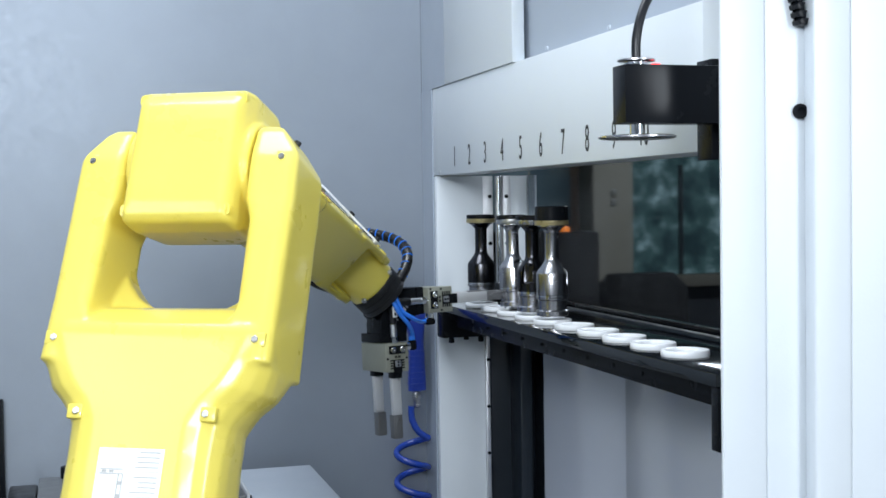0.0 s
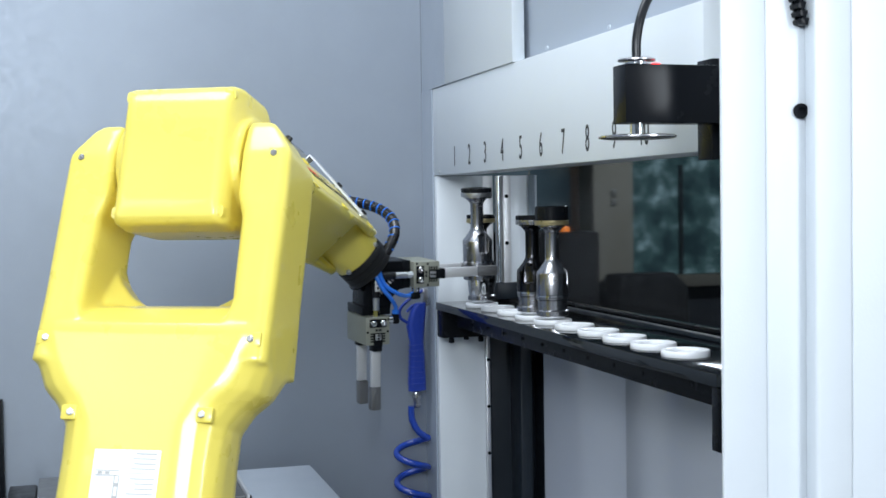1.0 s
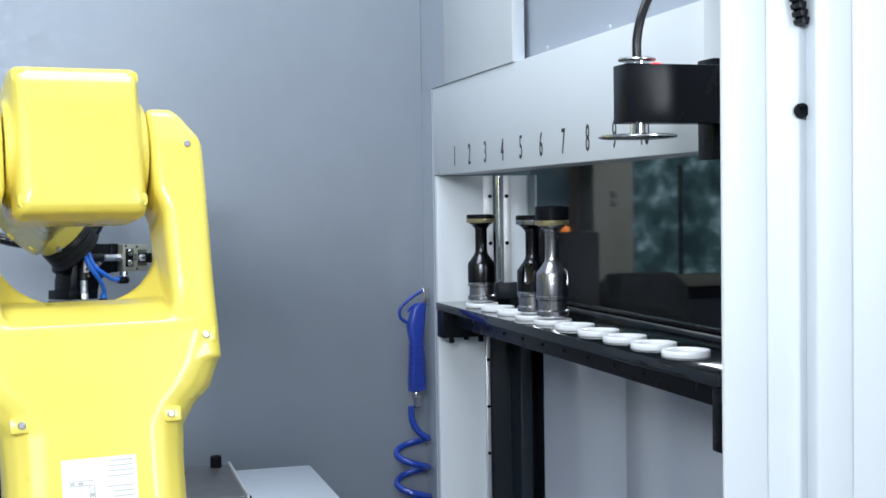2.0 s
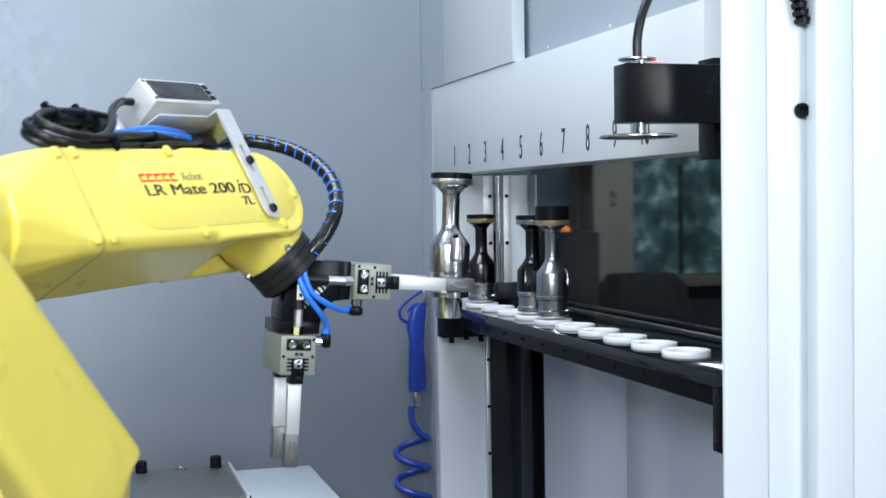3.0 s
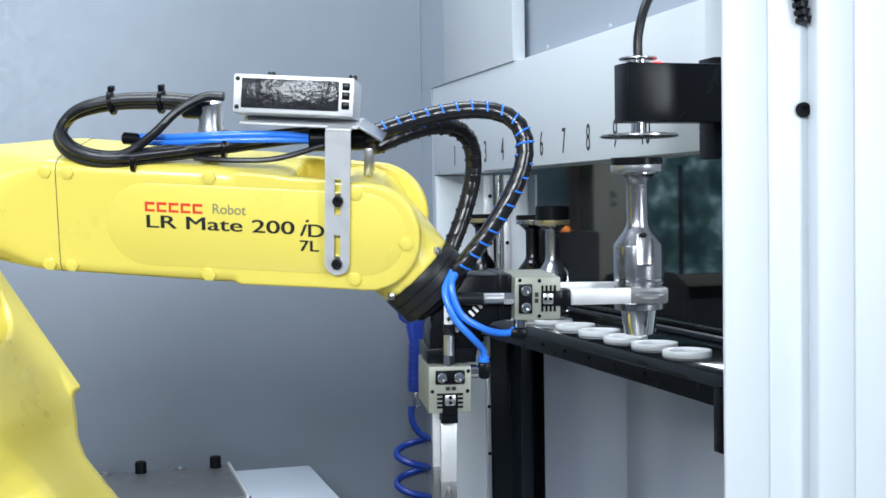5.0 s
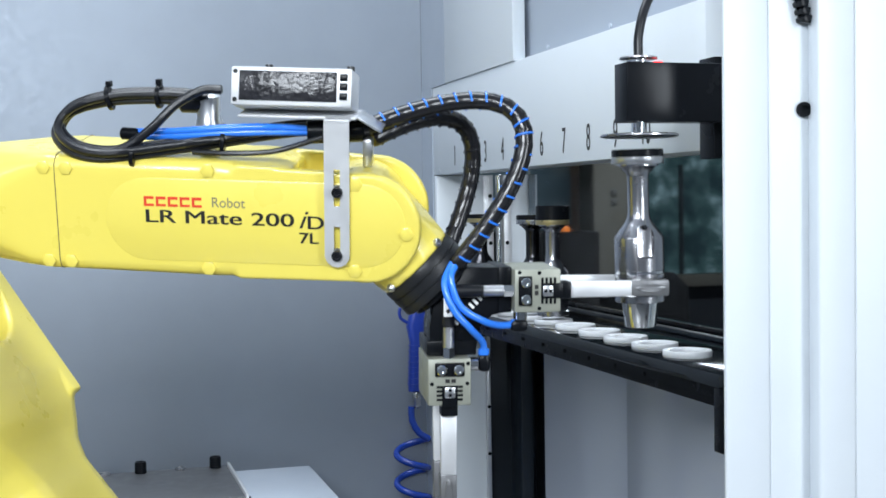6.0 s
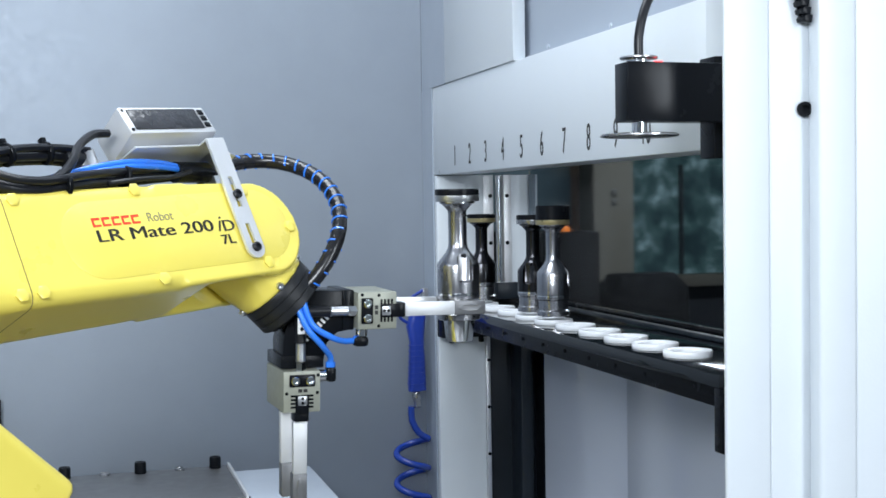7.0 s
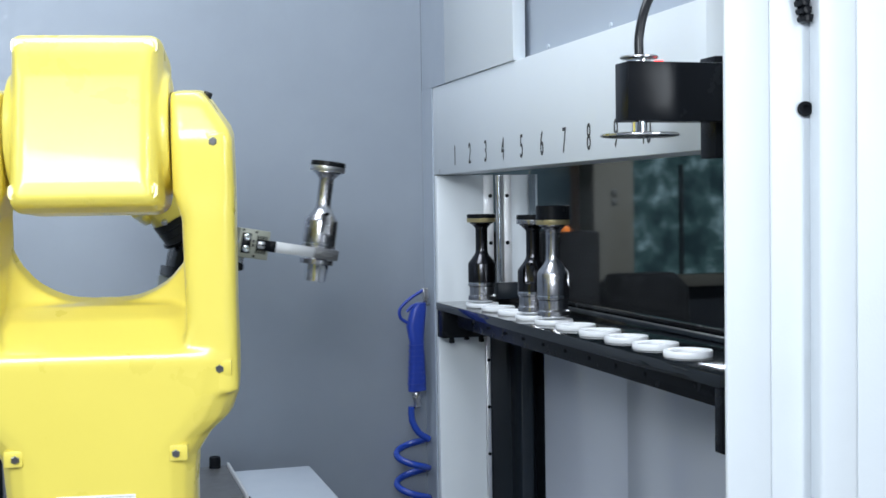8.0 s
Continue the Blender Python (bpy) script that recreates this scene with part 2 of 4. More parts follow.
def setting():
    slab("floor", -2.2, 6.2, -2.2, 7.2, -0.1, 0.0, FLOORMAT, "grey coated concrete workshop floor", category="floor")
    slab("ceiling", -2.2, 6.2, -2.2, 7.2, 2.80, 2.9, PALE, "pale grey ceiling over the cell and workshop", category="ceiling")
    slab("wall_north", -1.6, 0.5435, 1.945, 1.985, 0.0, 2.80, WALL, "grey metallic painted steel enclosure wall", category="wall")
    slab("wall_west", -1.64, -1.60, -1.75, 1.985, 0.0, 2.80, WALL, "grey painted steel enclosure side wall", category="wall")
    slab("wall_south", -1.64, 6.2, -1.79, -1.75, 0.0, 2.80, PALE, "pale grey wall behind the cell", category="wall")
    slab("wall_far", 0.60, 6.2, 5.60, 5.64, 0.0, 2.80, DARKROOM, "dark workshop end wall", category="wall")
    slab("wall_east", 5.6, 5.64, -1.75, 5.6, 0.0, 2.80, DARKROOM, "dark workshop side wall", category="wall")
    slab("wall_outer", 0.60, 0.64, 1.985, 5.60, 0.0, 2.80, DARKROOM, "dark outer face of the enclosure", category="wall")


def number_beam():
    b = thing("number_beam", pose(0, 0, 0), "white powder-coated steel beam printed with pocket numbers", "beam")
    bm = prism([(0.545, 1.494), (0.600, 1.494), (0.600, 1.497), (0.548, 1.497), (0.548, 1.627), (0.600, 1.627), (0.600, 1.630), (0.545, 1.630)], 1.004, 1.885, 0.0008)
    part("beam_sheet", bm, WHITE, b)
    for n in range(1, 11):
        y = 1.1265 + 0.07156 * (10 - n)
        wide = 0.55
        m = Matrix.Translation((0.5446, y + 0.0062 * len(str(n)), 1.5058)) @ Matrix(((0, 0, -1, 0), (-1, 0, 0, 0), (0, 1, 0, 0), (0, 0, 0, 1)))
        lettering(str(n), 0.0425, BLACK_INK, m, "number", b, wide)
    part("beam_end", box(0.545, 0.548, 0.9565, 1.0040, 1.574, 1.630), WHITE, b)
    part("rivet", rod((0.546, 1.853, 1.499), (0.544, 1.853, 1.499), 0.003, 12), ALU, b)


def rack_shelf():
    s = thing("tool_shelf", pose(0, 0, 0), "polished black tool shelf with a raised rear lip", "shelf")
    part("shelf_plate", box(0.540, 0.672, 0.975, 1.866, 1.283, 1.2952, 0.0008), SHELF, s)
    part("under_beam", box(0.552, 0.640, 0.985, 1.795, 1.262, 1.2828, 0.001), BLACK, s)
    part("rear_lip", box(0.660, 0.670, 0.975, 1.760, 1.2954, 1.3010, 0.0015), NAVY, s)
    part("end_block", box(0.541, 0.613, 1.835, 1.866, 1.241, 1.2828, 0.001), BLACK, s)
    part("end_bracket", prism([(0.540, 1.2826), (0.552, 1.2826), (0.552, 1.222), (0.540, 1.226)], 0.972, 0.9846, 0.0006), BLACK, s)
    for x in (0.556, 0.580, 0.604):
        part("bracket_screw", rod((x, 1.838, 1.2405), (x, 1.838, 1.233 if x != 0.58 else 1.237), 0.0045, 12, 0.001), BLACK, s)
    for k in range(10):
        y = 1.15 + 0.0716 * k
        capscrew((0.5515, y, 1.273), (-1, 0, 0), 0.0022, 0.0012, BLACK, s)


def ring(n):
    y = 1.1046 + 0.07156 * (10 - n)
    r = thing("pocket_ring", pose(0.577, y, 1.2953), "white nylon pocket ring set on the black shelf", "ring", "pocket rings")
    part("ring_body", lathe([(0.0165, 0.0), (0.0238, 0.0), (0.0242, 0.0006), (0.0242, 0.0056), (0.0236, 0.0064), (0.0192, 0.0064), (0.0172, 0.0052), (0.0165, 0.0034), (0.0165, 0.0)], 48), NYLON, r)
    return r


# tool holder: heights from the middle of the gripping groove
def tool_holder(name, at, head, body, label, big_head=False, slot=True):
    t = thing(name, at, label, "tool holder", "tool holders")
    hh = 0.125 if big_head else 0.113
    part("shank", lathe([(0, -0.0345), (0.0125, -0.0345), (0.0131, -0.0338), (0.0150, -0.0150), (0.0154, -0.0136), (0.0154, -0.0130)], 48), CHROME, t)
    part("flange", lathe([(0.0150, -0.0135), (0.0200, -0.0135), (0.0206, -0.0130), (0.0206, -0.0075), (0.0186, -0.0058), (0.0186, 0.0058), (0.0206, 0.0074), (0.0206, 0.0100), (0.0198, 0.0104)], 56), TURNED, t)
    part("collar", lathe([(0.0198, 0.0100), (0.0203, 0.0104), (0.0203, 0.0126), (0.0197, 0.0130)], 56), CHROME, t)
    bd = lathe([(0.0197, 0.0126), (0.0205, 0.0132), (0.0205, 0.0395), (0.0200, 0.0412), (0.0118, 0.0520), (0.0096, 0.0560), (0.0089, 0.0610), (0.0089, 0.0905), (0.0094, 0.0925), (0.0150, 0.0985), (0.0172, 0.0993), (0.0172, 0.1012)], 56)
    body_ob = part("body", bd, body, t)
    if slot:
        # milled pocket in the side of the body
        cut = part("cutter", box(-0.0074, 0.0074, -0.0300, -0.0128, 0.0235, 0.0600, 0.0030), body, t)
        bo = body_ob.modifiers.new("pocket", "BOOLEAN")
        bo.object, bo.solver = cut, "EXACT"
        bpy.context.view_layer.update()
        me = bpy.data.meshes.new_from_object(body_ob.evaluated_get(bpy.context.evaluated_depsgraph_get()))
        body_ob.modifiers.clear()
        body_ob.data = me
        bpy.data.objects.remove(cut)
        me.set_sharp_from_angle(angle=radians(32))
        part("set_screw", rod((0.0005, -0.0145, 0.0487), (0.0005, -0.0165, 0.0492), 0.0021, 14, 0.0004), BLACK, body_ob)
    part("head_rim", lathe([(0.0172, 0.1010), (0.0212, 0.1010), (0.0215, 0.1014), (0.0215, 0.1066), (0.0210, 0.1070)], 56), head, t)
    part("cutter_disc", lathe([(0.0205, 0.1068), (0.0213, 0.1072), (0.0213, hh - 0.0008), (0.0204, hh), (0.0120, hh), (0.0112, hh - 0.003), (0, hh - 0.003)], 56), BLACK, t)
    return t


def sensor_station():
    s = thing("probe_station", pose(0, 0, 0), "black anodised block holding a steel disc probe on the post", "sensor")
    part("arm_block", box(0.4345, 0.5320, 0.931, 0.957, 1.5145, 1.5630, 0.0010), BLACK, s)
    part("backing_plate", box(0.5280, 0.5390, 0.9575, 0.985, 1.4850, 1.5720, 0.001), BLACK, s)
    part("probe_disc", lathe([(0, 1.5020), (0.0305, 1.5020), (0.0325, 1.5026), (0.0325, 1.5040), (0.031, 1.5046), (0.006, 1.5046)], 56, Matrix.Translation((0.450, 0.943, 0))), STEEL, s, "ground steel disc")
    part("probe_stem", rod((0.450, 0.943, 1.5044), (0.450, 0.943, 1.5148), 0.0062, 28, 0.0006), CHROME, s, "chrome stem")
    part("top_washer", lathe([(0, 1.5660), (0.0150, 1.5660), (0.0158, 1.5666), (0.0158, 1.5676), (0.0150, 1.5682), (0, 1.5682)], 40, Matrix.Translation((0.450, 0.943, 0))), STEEL, s)
    part("gland", rod((0.450, 0.943, 1.5628), (0.450, 0.943, 1.5664), 0.0095, 28, 0.0006), CHROME, s)
    part("status_led", box(0.4600, 0.4670, 0.9330, 0.9360, 1.5629, 1.5640, 0.0003), RED_LED, s, "small red status light")
    path = smooth_path([(0.450, 0.943, 1.567), (0.4508, 0.944, 1.585), (0.457, 0.947, 1.606), (0.470, 0.955, 1.626), (0.492, 0.97, 1.648), (0.52, 0.99, 1.672), (0.56, 1.0, 1.70)], 8)
    part("cable", tube(path, 0.0039, 12), RUBBER, s, "black cable")


def right_post():
    p = thing("machine_post", pose(0, 0, 0), "white powder-coated machine post of folded sheet", "post")
    part("inner_leaf", box(0.4938, 0.5335, 0.880, 0.8845, 0.0, 2.79, 0.0015, 3), WHITE, p)
    part("outer_leaf", box(0.5343, 0.5885, 0.8820, 0.955, 0.0, 2.79, 0.003, 3), WHITE, p)
    part("return_leaf", box(0.5290, 0.5338, 0.8847, 0.925, 0.0, 2.79, 0.001), WHITE, p)
    capscrew((0.5665, 0.8838, 1.521), (-0.3, -1, 0), 0.0062, 0.0070, BLACK, p)
    d = thing("door_frame", pose(0, 0, 0), "white powder-coated sliding door frame beside the post", "door frame")
    part("front_leaf", box(0.5690, 0.6040, 0.8640, 0.8818, 0.0, 2.79, 0.004, 4), WHITE, d)
    part("side_leaf", box(0.6042, 0.7700, 0.8670, 0.8818, 0.0, 2.79, 0.002, 3), WHITE, d)
    c = thing("cable_chain", pose(0, 0, 0), "short black toothed cable chain on the post", "cable chain")
    for k in range(7):
        z, x = 1.590 + 0.0062 * k, 0.5600 - 0.0014 * k
        part("link", prism([(x, z), (x + 0.006, z - 0.001), (x + 0.0075, z + 0.005), (x + 0.0015, z + 0.0058), (x - 0.001, z + 0.003)], 0.8700, 0.8818, 0.0004), BLACK, c)


def far_upright():
    u = thing("machine_upright", pose(0, 0, 0), "white machine upright with guide rails and slotted edge", "upright")
    part("face_sheet", box(0.5455, 0.6220, 1.8730, 1.8855, 0.0, 1.4930, 0.001), WHITE, u)
    part("edge_strip", box(0.6222, 0.6290, 1.8680, 1.9000, 0.0, 1.2400, 0.001), ALU, u)
    for k in range(9):
        part("edge_hole", rod((0.6256, 1.8682, 1.20 - 0.075 * k), (0.6256, 1.8668, 1.20 - 0.075 * k), 0.0028, 10), BLACK, u)
    part("rail_left", box(0.6222, 0.6400, 1.8760, 1.9000, 1.2960, 1.4930, 0.001), ALU_WHITE, u)
    part("rail_right", box(0.6570, 0.6700, 1.8760, 1.9000, 1.3100, 1.4930, 0.001), ALU_WHITE, u)
    part("guide_rod", rod((0.6490, 1.8780, 1.3050), (0.6490, 1.8780, 1.4930), 0.0050, 24, 0.001), CHROME, u)
    part("carriage", box(0.6400, 0.6800, 1.8600, 1.9000, 1.2960, 1.3220, 0.002), NAVY, u)
    for z in (1.46, 1.385):
        for x in (0.6345, 0.6625):
            part("rail_hole", rod((x, 1.8762, z), (x, 1.8745, z), 0.0032, 12), BLACK, u)
    part("inner_sheet", box(0.6700, 0.7020, 1.8800, 1.9000, 1.2960, 1.4930, 0.001), WHITE, u)
    part("white_edge", box(0.7022, 0.7060, 1.8500, 1.9000, 1.2960, 1.4930, 0.0008), WHITE, u)
    part("dark_jamb", box(0.6292, 0.7400, 1.8900, 1.9000, 0.0, 1.2820, 0.001), NAVY, u)
    part("jamb_post", box(0.6700, 0.6900, 1.8400, 1.8890, 0.0, 1.2820, 0.002), NAVY, u)
    t = thing("wall_cabinet", pose(0, 0, 0), "white sheet-metal cabinet above the beam", "cabinet")
    part("cabinet_body", box(0.5425, 0.5600, 1.5060, 1.8120, 1.6305, 2.79, 0.0015), WHITE, t)
    part("side_shroud", box(0.5438, 0.5670, 1.8125, 1.9445, 1.6305, 2.79), PANEL, t)
    w = slab("panel_above", 0.5680, 0.582, 0.956, 1.944, 1.6305, 2.79, PANEL, "pale blue-grey painted panel above the number beam", category="panel")
    slab("corner_panel", 0.5430, 0.5455, 1.8860, 1.944, 0.0, 1.630, PANEL, "grey folded corner sheet beside the enclosure wall", category="panel")
    for y in (1.21, 1.39):
        part("panel_rivet", rod((0.5465, y, 1.634), (0.5445, y, 1.634), 0.0025, 10), PALE, t)


def lower_panel():
    g = thing("guard_panel", pose(0, 0, 0), "glossy white guard panel below the tool shelf", "panel")
    part("sheet", loft([(0.705, 1.02, 1.830, 0.60, 1.262, 0.030), (0.712, 1.02, 1.830, 0.60, 1.262, 0.030)], axis="x"), WHITE_GLOSS, g)
    part("second_sheet", box(0.701, 0.7046, 1.02, 1.515, 0.60, 1.262, 0.0004), WHITE_GLOSS, g)
    part("dark_frame", box(0.7125, 0.722, 0.98, 1.889, 0.0, 1.282, 0.001), NAVY, g)


def window():
    w = thing("window_1", pose(0, 0, 0), "tinted viewing window behind the tool shelf", "window", kind="structure")
    gl = part("pane", box(0.690, 0.694, 0.96, 1.848, 1.304, 1.620), GLASS, w, "tinted glass pane")
    gl.visible_shadow = False
    part("window_frame", box(0.684, 0.700, 0.96, 1.848, 1.296, 1.3035, 0.001), BLACK, w)
    part("top_frame", box(0.684, 0.700, 0.96, 1.848, 1.6205, 1.6300, 0.001), NAVY, w)


def workshop():
    """What shows, out of reach, through the tinted window."""
    c = thing("column", pose(0, 0, 0), "beige plastered column with a double switch", "column")
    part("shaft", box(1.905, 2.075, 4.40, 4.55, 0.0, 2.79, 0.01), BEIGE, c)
    for z in (1.480, 1.444):
        part("switch", box(1.978, 2.000, 4.392, 4.399, z - 0.013, z + 0.013, 0.003), SWITCH_GREY, c)
    f = thing("far_window", pose(0, 0, 0), "workshop window with dim trees outside", "window")
    part("trees", box(2.38, 3.60, 5.585, 5.599, 1.08, 2.40), TREES, f)
    part("frame_post", box(2.87, 2.885, 5.55, 5.584, 1.08, 1.62, 0.005), DARKROOM, f)
    part("sill", box(2.38, 3.60, 5.50, 5.584, 1.02, 1.08, 0.01), BEIGE, f)
    u = thing("curtain", pose(0, 0, 0), "pale blue and brown hanging curtain", "curtain")
    for k in range(11):
        part("fold", rod((2.010 + 0.0125 * k, 4.9, 1.30), (2.010 + 0.0125 * k, 4.9, 2.79), 0.011, 12), BLINDS if k > 6 else BROWN, u)
    p = thing("partition", pose(0, 0, 0), "dark teal partition board", "partition")
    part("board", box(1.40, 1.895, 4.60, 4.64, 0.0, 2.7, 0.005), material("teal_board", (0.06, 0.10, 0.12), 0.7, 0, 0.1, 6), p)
    s = thing("workshop_sofa", pose(0, 0, 0), "low black upholstered sofa in the dark workshop", "sofa")
    part("back", loft([(0.2, 1.74, 2.12, 3.9, 4.15, 0.08), (1.14, 1.76, 2.10, 3.95, 4.12, 0.08), (1.19, 1.80, 2.05, 3.98, 4.08, 0.05)]), SOFA, s)
    part("seat", loft([(0.0, 1.74, 2.20, 3.3, 3.89, 0.08), (0.62, 1.74, 2.20, 3.3, 3.89, 0.08)]), SOFA, s)
    w = thing("workbench", pose(0, 0, 0), "grey workbench with pale papers", "bench")
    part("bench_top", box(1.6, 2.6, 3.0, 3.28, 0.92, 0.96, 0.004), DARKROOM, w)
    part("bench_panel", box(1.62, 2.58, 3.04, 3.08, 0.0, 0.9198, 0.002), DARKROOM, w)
    b = thing("paper_stack", pose(1.66, 3.12, 0.9602, 0, 0, 8), "loose stack of pale papers on the bench", "paper")
    for k in range(4):
        part("sheet", box(-0.12 + 0.01 * k, 0.12 - 0.006 * k, -0.09, 0.09 - 0.01 * k, 0.0141 * k, 0.0141 * k + 0.014, 0.001), BLINDS, b)
    k = thing("dark_locker", pose(0, 0, 0), "tall black locker in the dark workshop", "locker")
    part("locker_body", box(1.40, 1.735, 3.95, 4.25, 0.0, 1.345, 0.01), SOFA, k)
    l = thing("signal_lamp", pose(1.615, 3.98, 1.3452), "small orange signal lamp on the locker", "lamp")
    part("lens", lathe([(0, 0), (0.018, 0), (0.018, 0.012), (0.013, 0.018), (0, 0.020)], 20), ORANGE, l)


def air_gun():
    g = thing("air_gun", pose(0.514, 1.905, 1.256) @ pose(0, 0, 0, 0, -3, 0), "blue plastic air blow gun hanging by its hook", "air gun")
    handle = loft([(-0.118, -0.018, 0.014, -0.011, 0.011, 0.008), (-0.10, -0.0175, 0.0145, -0.012, 0.012, 0.009), (-0.03, -0.010, 0.015, -0.012, 0.012, 0.009), (0.0, -0.014, 0.019, -0.012, 0.012, 0.009), (0.030, -0.004, 0.024, -0.010, 0.010, 0.008), (0.040, 0.006, 0.024, -0.009, 0.009, 0.006)])
    h = part("handle", handle, BLUE_GUN, g)
    for k in range(8):
        part("grip_rib", loft([(-0.106 + 0.010 * k, -0.0188 + 0.0009 * k, 0.0148, -0.0128, 0.0128, 0.009), (-0.1045 + 0.010 * k, -0.0188 + 0.0009 * k, 0.0148, -0.0128, 0.0128, 0.009)]), BLUE_GUN, h)
    part("trigger", tube(smooth_path([(0.020, 0, 0.062), (-0.006, 0, 0.048), (-0.024, 0, 0.032), (-0.024, 0, 0.016), (-0.012, 0, 0.006)], 6), 0.0030, 10), BLUE_GUN, g)
    part("hook", tube(smooth_path([(-0.012, 0, 0.026), (0.0, 0, 0.036), (0.012, 0, 0.034), (0.004, 0, 0.022)], 6), 0.0026, 10), BLUE_GUN, g)
    part("connector", lathe([(0.0045, -0.150), (0.0062, -0.148), (0.0062, -0.136), (0.0075, -0.134), (0.0075, -0.120), (0.005, -0.117)], 20, pose(-0.004, 0, 0)), STEEL, g)
    part("wall_hook", box(0.020, 0.030, -0.004, 0.004, 0.034, 0.066, 0.001), STEEL, g)
    g.scale = (0.88, 0.88, 0.88)
    s = thing("coiled_hose", pose(0, 0, 0), "dark blue coiled air hose below the gun", "hose")
    pts = [Vector((0.5075, 1.905, 1.127)), Vector((0.5080, 1.905, 1.105)), Vector((0.518, 1.900, 1.085))]
    for k in range(140):
        a = radians(-10 + 360 * k / 18)
        pts.append(Vector((0.508 + 0.0255 * math.cos(a), 1.905 + 0.0255 * math.sin(a), 1.075 - 0.0475 * k / 18)))
    part("coil", tube(smooth_path(pts, 2), 0.0054, 10), BLUE_HOSE, s)


def fixtures():
    tb = thing("machine_table", pose(0, 0, 0), "grey steel machine table under the robot", "table")
    part("table_top", box(-1.2, 0.52, 0.35, 1.93, 0.685, 0.745, 0.004), GROUND, tb)
    for x in (-1.1, 0.42):
        for y in (0.45, 1.85):
            part("leg", box(x - 0.04, x + 0.04, y - 0.04, y + 0.04, 0.0, 0.6848, 0.004), PALE, tb)
    v = thing("clamping_plate", pose(0, 0, 0), "ground steel clamping block with black cap screws", "fixture")
    part("block", prism([(-0.06, 0.7452), (0.2105, 0.7452), (0.2105, 1.062), (-0.06, 1.062)], 1.66, 1.872, 0.0015), GROUND, v)
    part("end_plate", box(0.2110, 0.2150, 1.655, 1.874, 0.7452, 1.066, 0.001), ALU_WHITE, v)
    for x in (-0.022, 0.084, 0.192):
        capscrew((x, 1.858, 1.0621), (0, 0, 1), 0.0085, 0.017, BLACK, v)
    for x in (0.033, 0.141):
        capscrew((x, 1.862, 1.0621), (0, 0, 1), 0.0080, 0.0035, STEEL, v)
    for y in (1.84, 1.68):
        capscrew((0.2151, y, 1.052), (1, 0, 0), 0.005, 0.005, BLACK, v)
    w = thing("white_housing", pose(0, 0, 0), "white painted sheet-metal housing on the machine table", "housing")
    part("housing_body", loft([(0.7452, 0.2160, 0.337, 1.60, 1.868, 0.004), (1.050, 0.2160, 0.337, 1.60, 1.868, 0.004), (1.053, 0.2190, 0.334, 1.603, 1.865, 0.003)]), PALE, w)
    m = thing("small_motor", pose(0, 0, 0), "dark small motor beside the clamping block", "motor")
    part("motor_body", rod((-0.19, 1.80, 1.03), (-0.075, 1.80, 1.03), 0.022, 28, 0.003), DARKGREY, m)
    part("motor_mount", box(-0.10, -0.062, 1.74, 1.86, 0.7452, 1.056, 0.003), DARKGREY, m)
    c = thing("black_edge_seal", pose(0, 0, 0), "black rubber seal strip in the enclosure corner", "seal")
    part("strip", box(-0.1245, -0.1100, 1.930, 1.944, 0.7455, 1.17, 0.002), BLACK, c)


# ---- robot ----
BASE = Vector((0.01770, 1.05523, 0.745))
TIMES = (0.0, 0.5, 0.6, 1.0, 1.2, 1.3, 1.5, 1.6, 1.7, 2.8, 3.0, 3.2, 3.4, 3.5, 3.6, 4.0, 4.5, 4.7, 5.1, 5.4, 5.8, 6.0, 6.2, 6.5, 7.0, 7.2, 7.3, 7.4, 7.5, 7.6, 7.8, 8.0)
JOINTS = (
    (60.0, 57.5, 57.8, 61.5, 66.5, 71.5, 86.9, 97.5, 100.5, 57.9, 46.0, 31.2, -5.0, -15.8, -20.8, -20.1, -20.1, -20.1, -20.2, -20.3, -20.3, -20.3, -15.4, 2.1, 35.1, 37.7, 39.6, 44.8, 49.4, 57.1, 69.7, 81.4),
    (21.7, 23.3, 24.4, 20.2, 17.1, 16.9, 18.4, 19.4, 19.5, -28.9, -40.3, -48.1, -42.2, -37.0, -33.3, -33.9, -34.1, -34.1, -34.1, -34.1, -34.1, -34.1, -34.7, -38.8, -47.7, -48.4, -46.6, -41.5, -37.2, -30.1, -17.9, -6.7),
    (17.5, 16.4, 15.2, 12.7, 14.8, 15.3, 14.4, 14.6, 13.7, 1.1, -1.6, -3.1, 2.9, 6.9, 9.0, 7.8, 5.9, 5.4, 2.9, 1.9, 1.8, 2.7, 8.4, 4.6, -3.0, -3.5, -3.2, -2.2, -1.0, 0.8, 4.1, 6.4),
    (-45.8, -44.5, -43.2, -43.0, -45.4, -45.6, -45.0, -45.1, -45.3, -29.9, -28.9, -23.1, 2.9, 12.1, 16.9, 14.9, 15.1, 14.9, 13.9, 13.5, 13.5, 13.5, 11.1, -0.9, -24.7, -27.0, -26.7, -27.2, -27.5, -30.0, -33.3, -34.6),
    (48.4, 51.9, 55.0, 52.7, 57.9, 62.7, 71.6, 72.3, 71.7, 65.0, 61.5, 55.2, 43.6, 41.5, 40.6, 40.1, 41.8, 42.2, 44.1, 44.9, 45.0, 44.3, 39.6, 45.0, 55.7, 57.5, 57.5, 59.1, 59.3, 63.8, 69.6, 72.4),
    (68.1, 71.1, 69.0, 73.4, 80.5, 89.2, 102.6, 99.1, 92.2, 61.8, 47.5, 32.1, -6.1, -18.9, -24.8, -18.7, -18.1, -17.9, -16.8, -16.4, -16.3, -16.3, -13.4, 5.8, 38.5, 38.7, 41.5, 46.8, 53.4, 60.9, 71.3, 79.1),
)


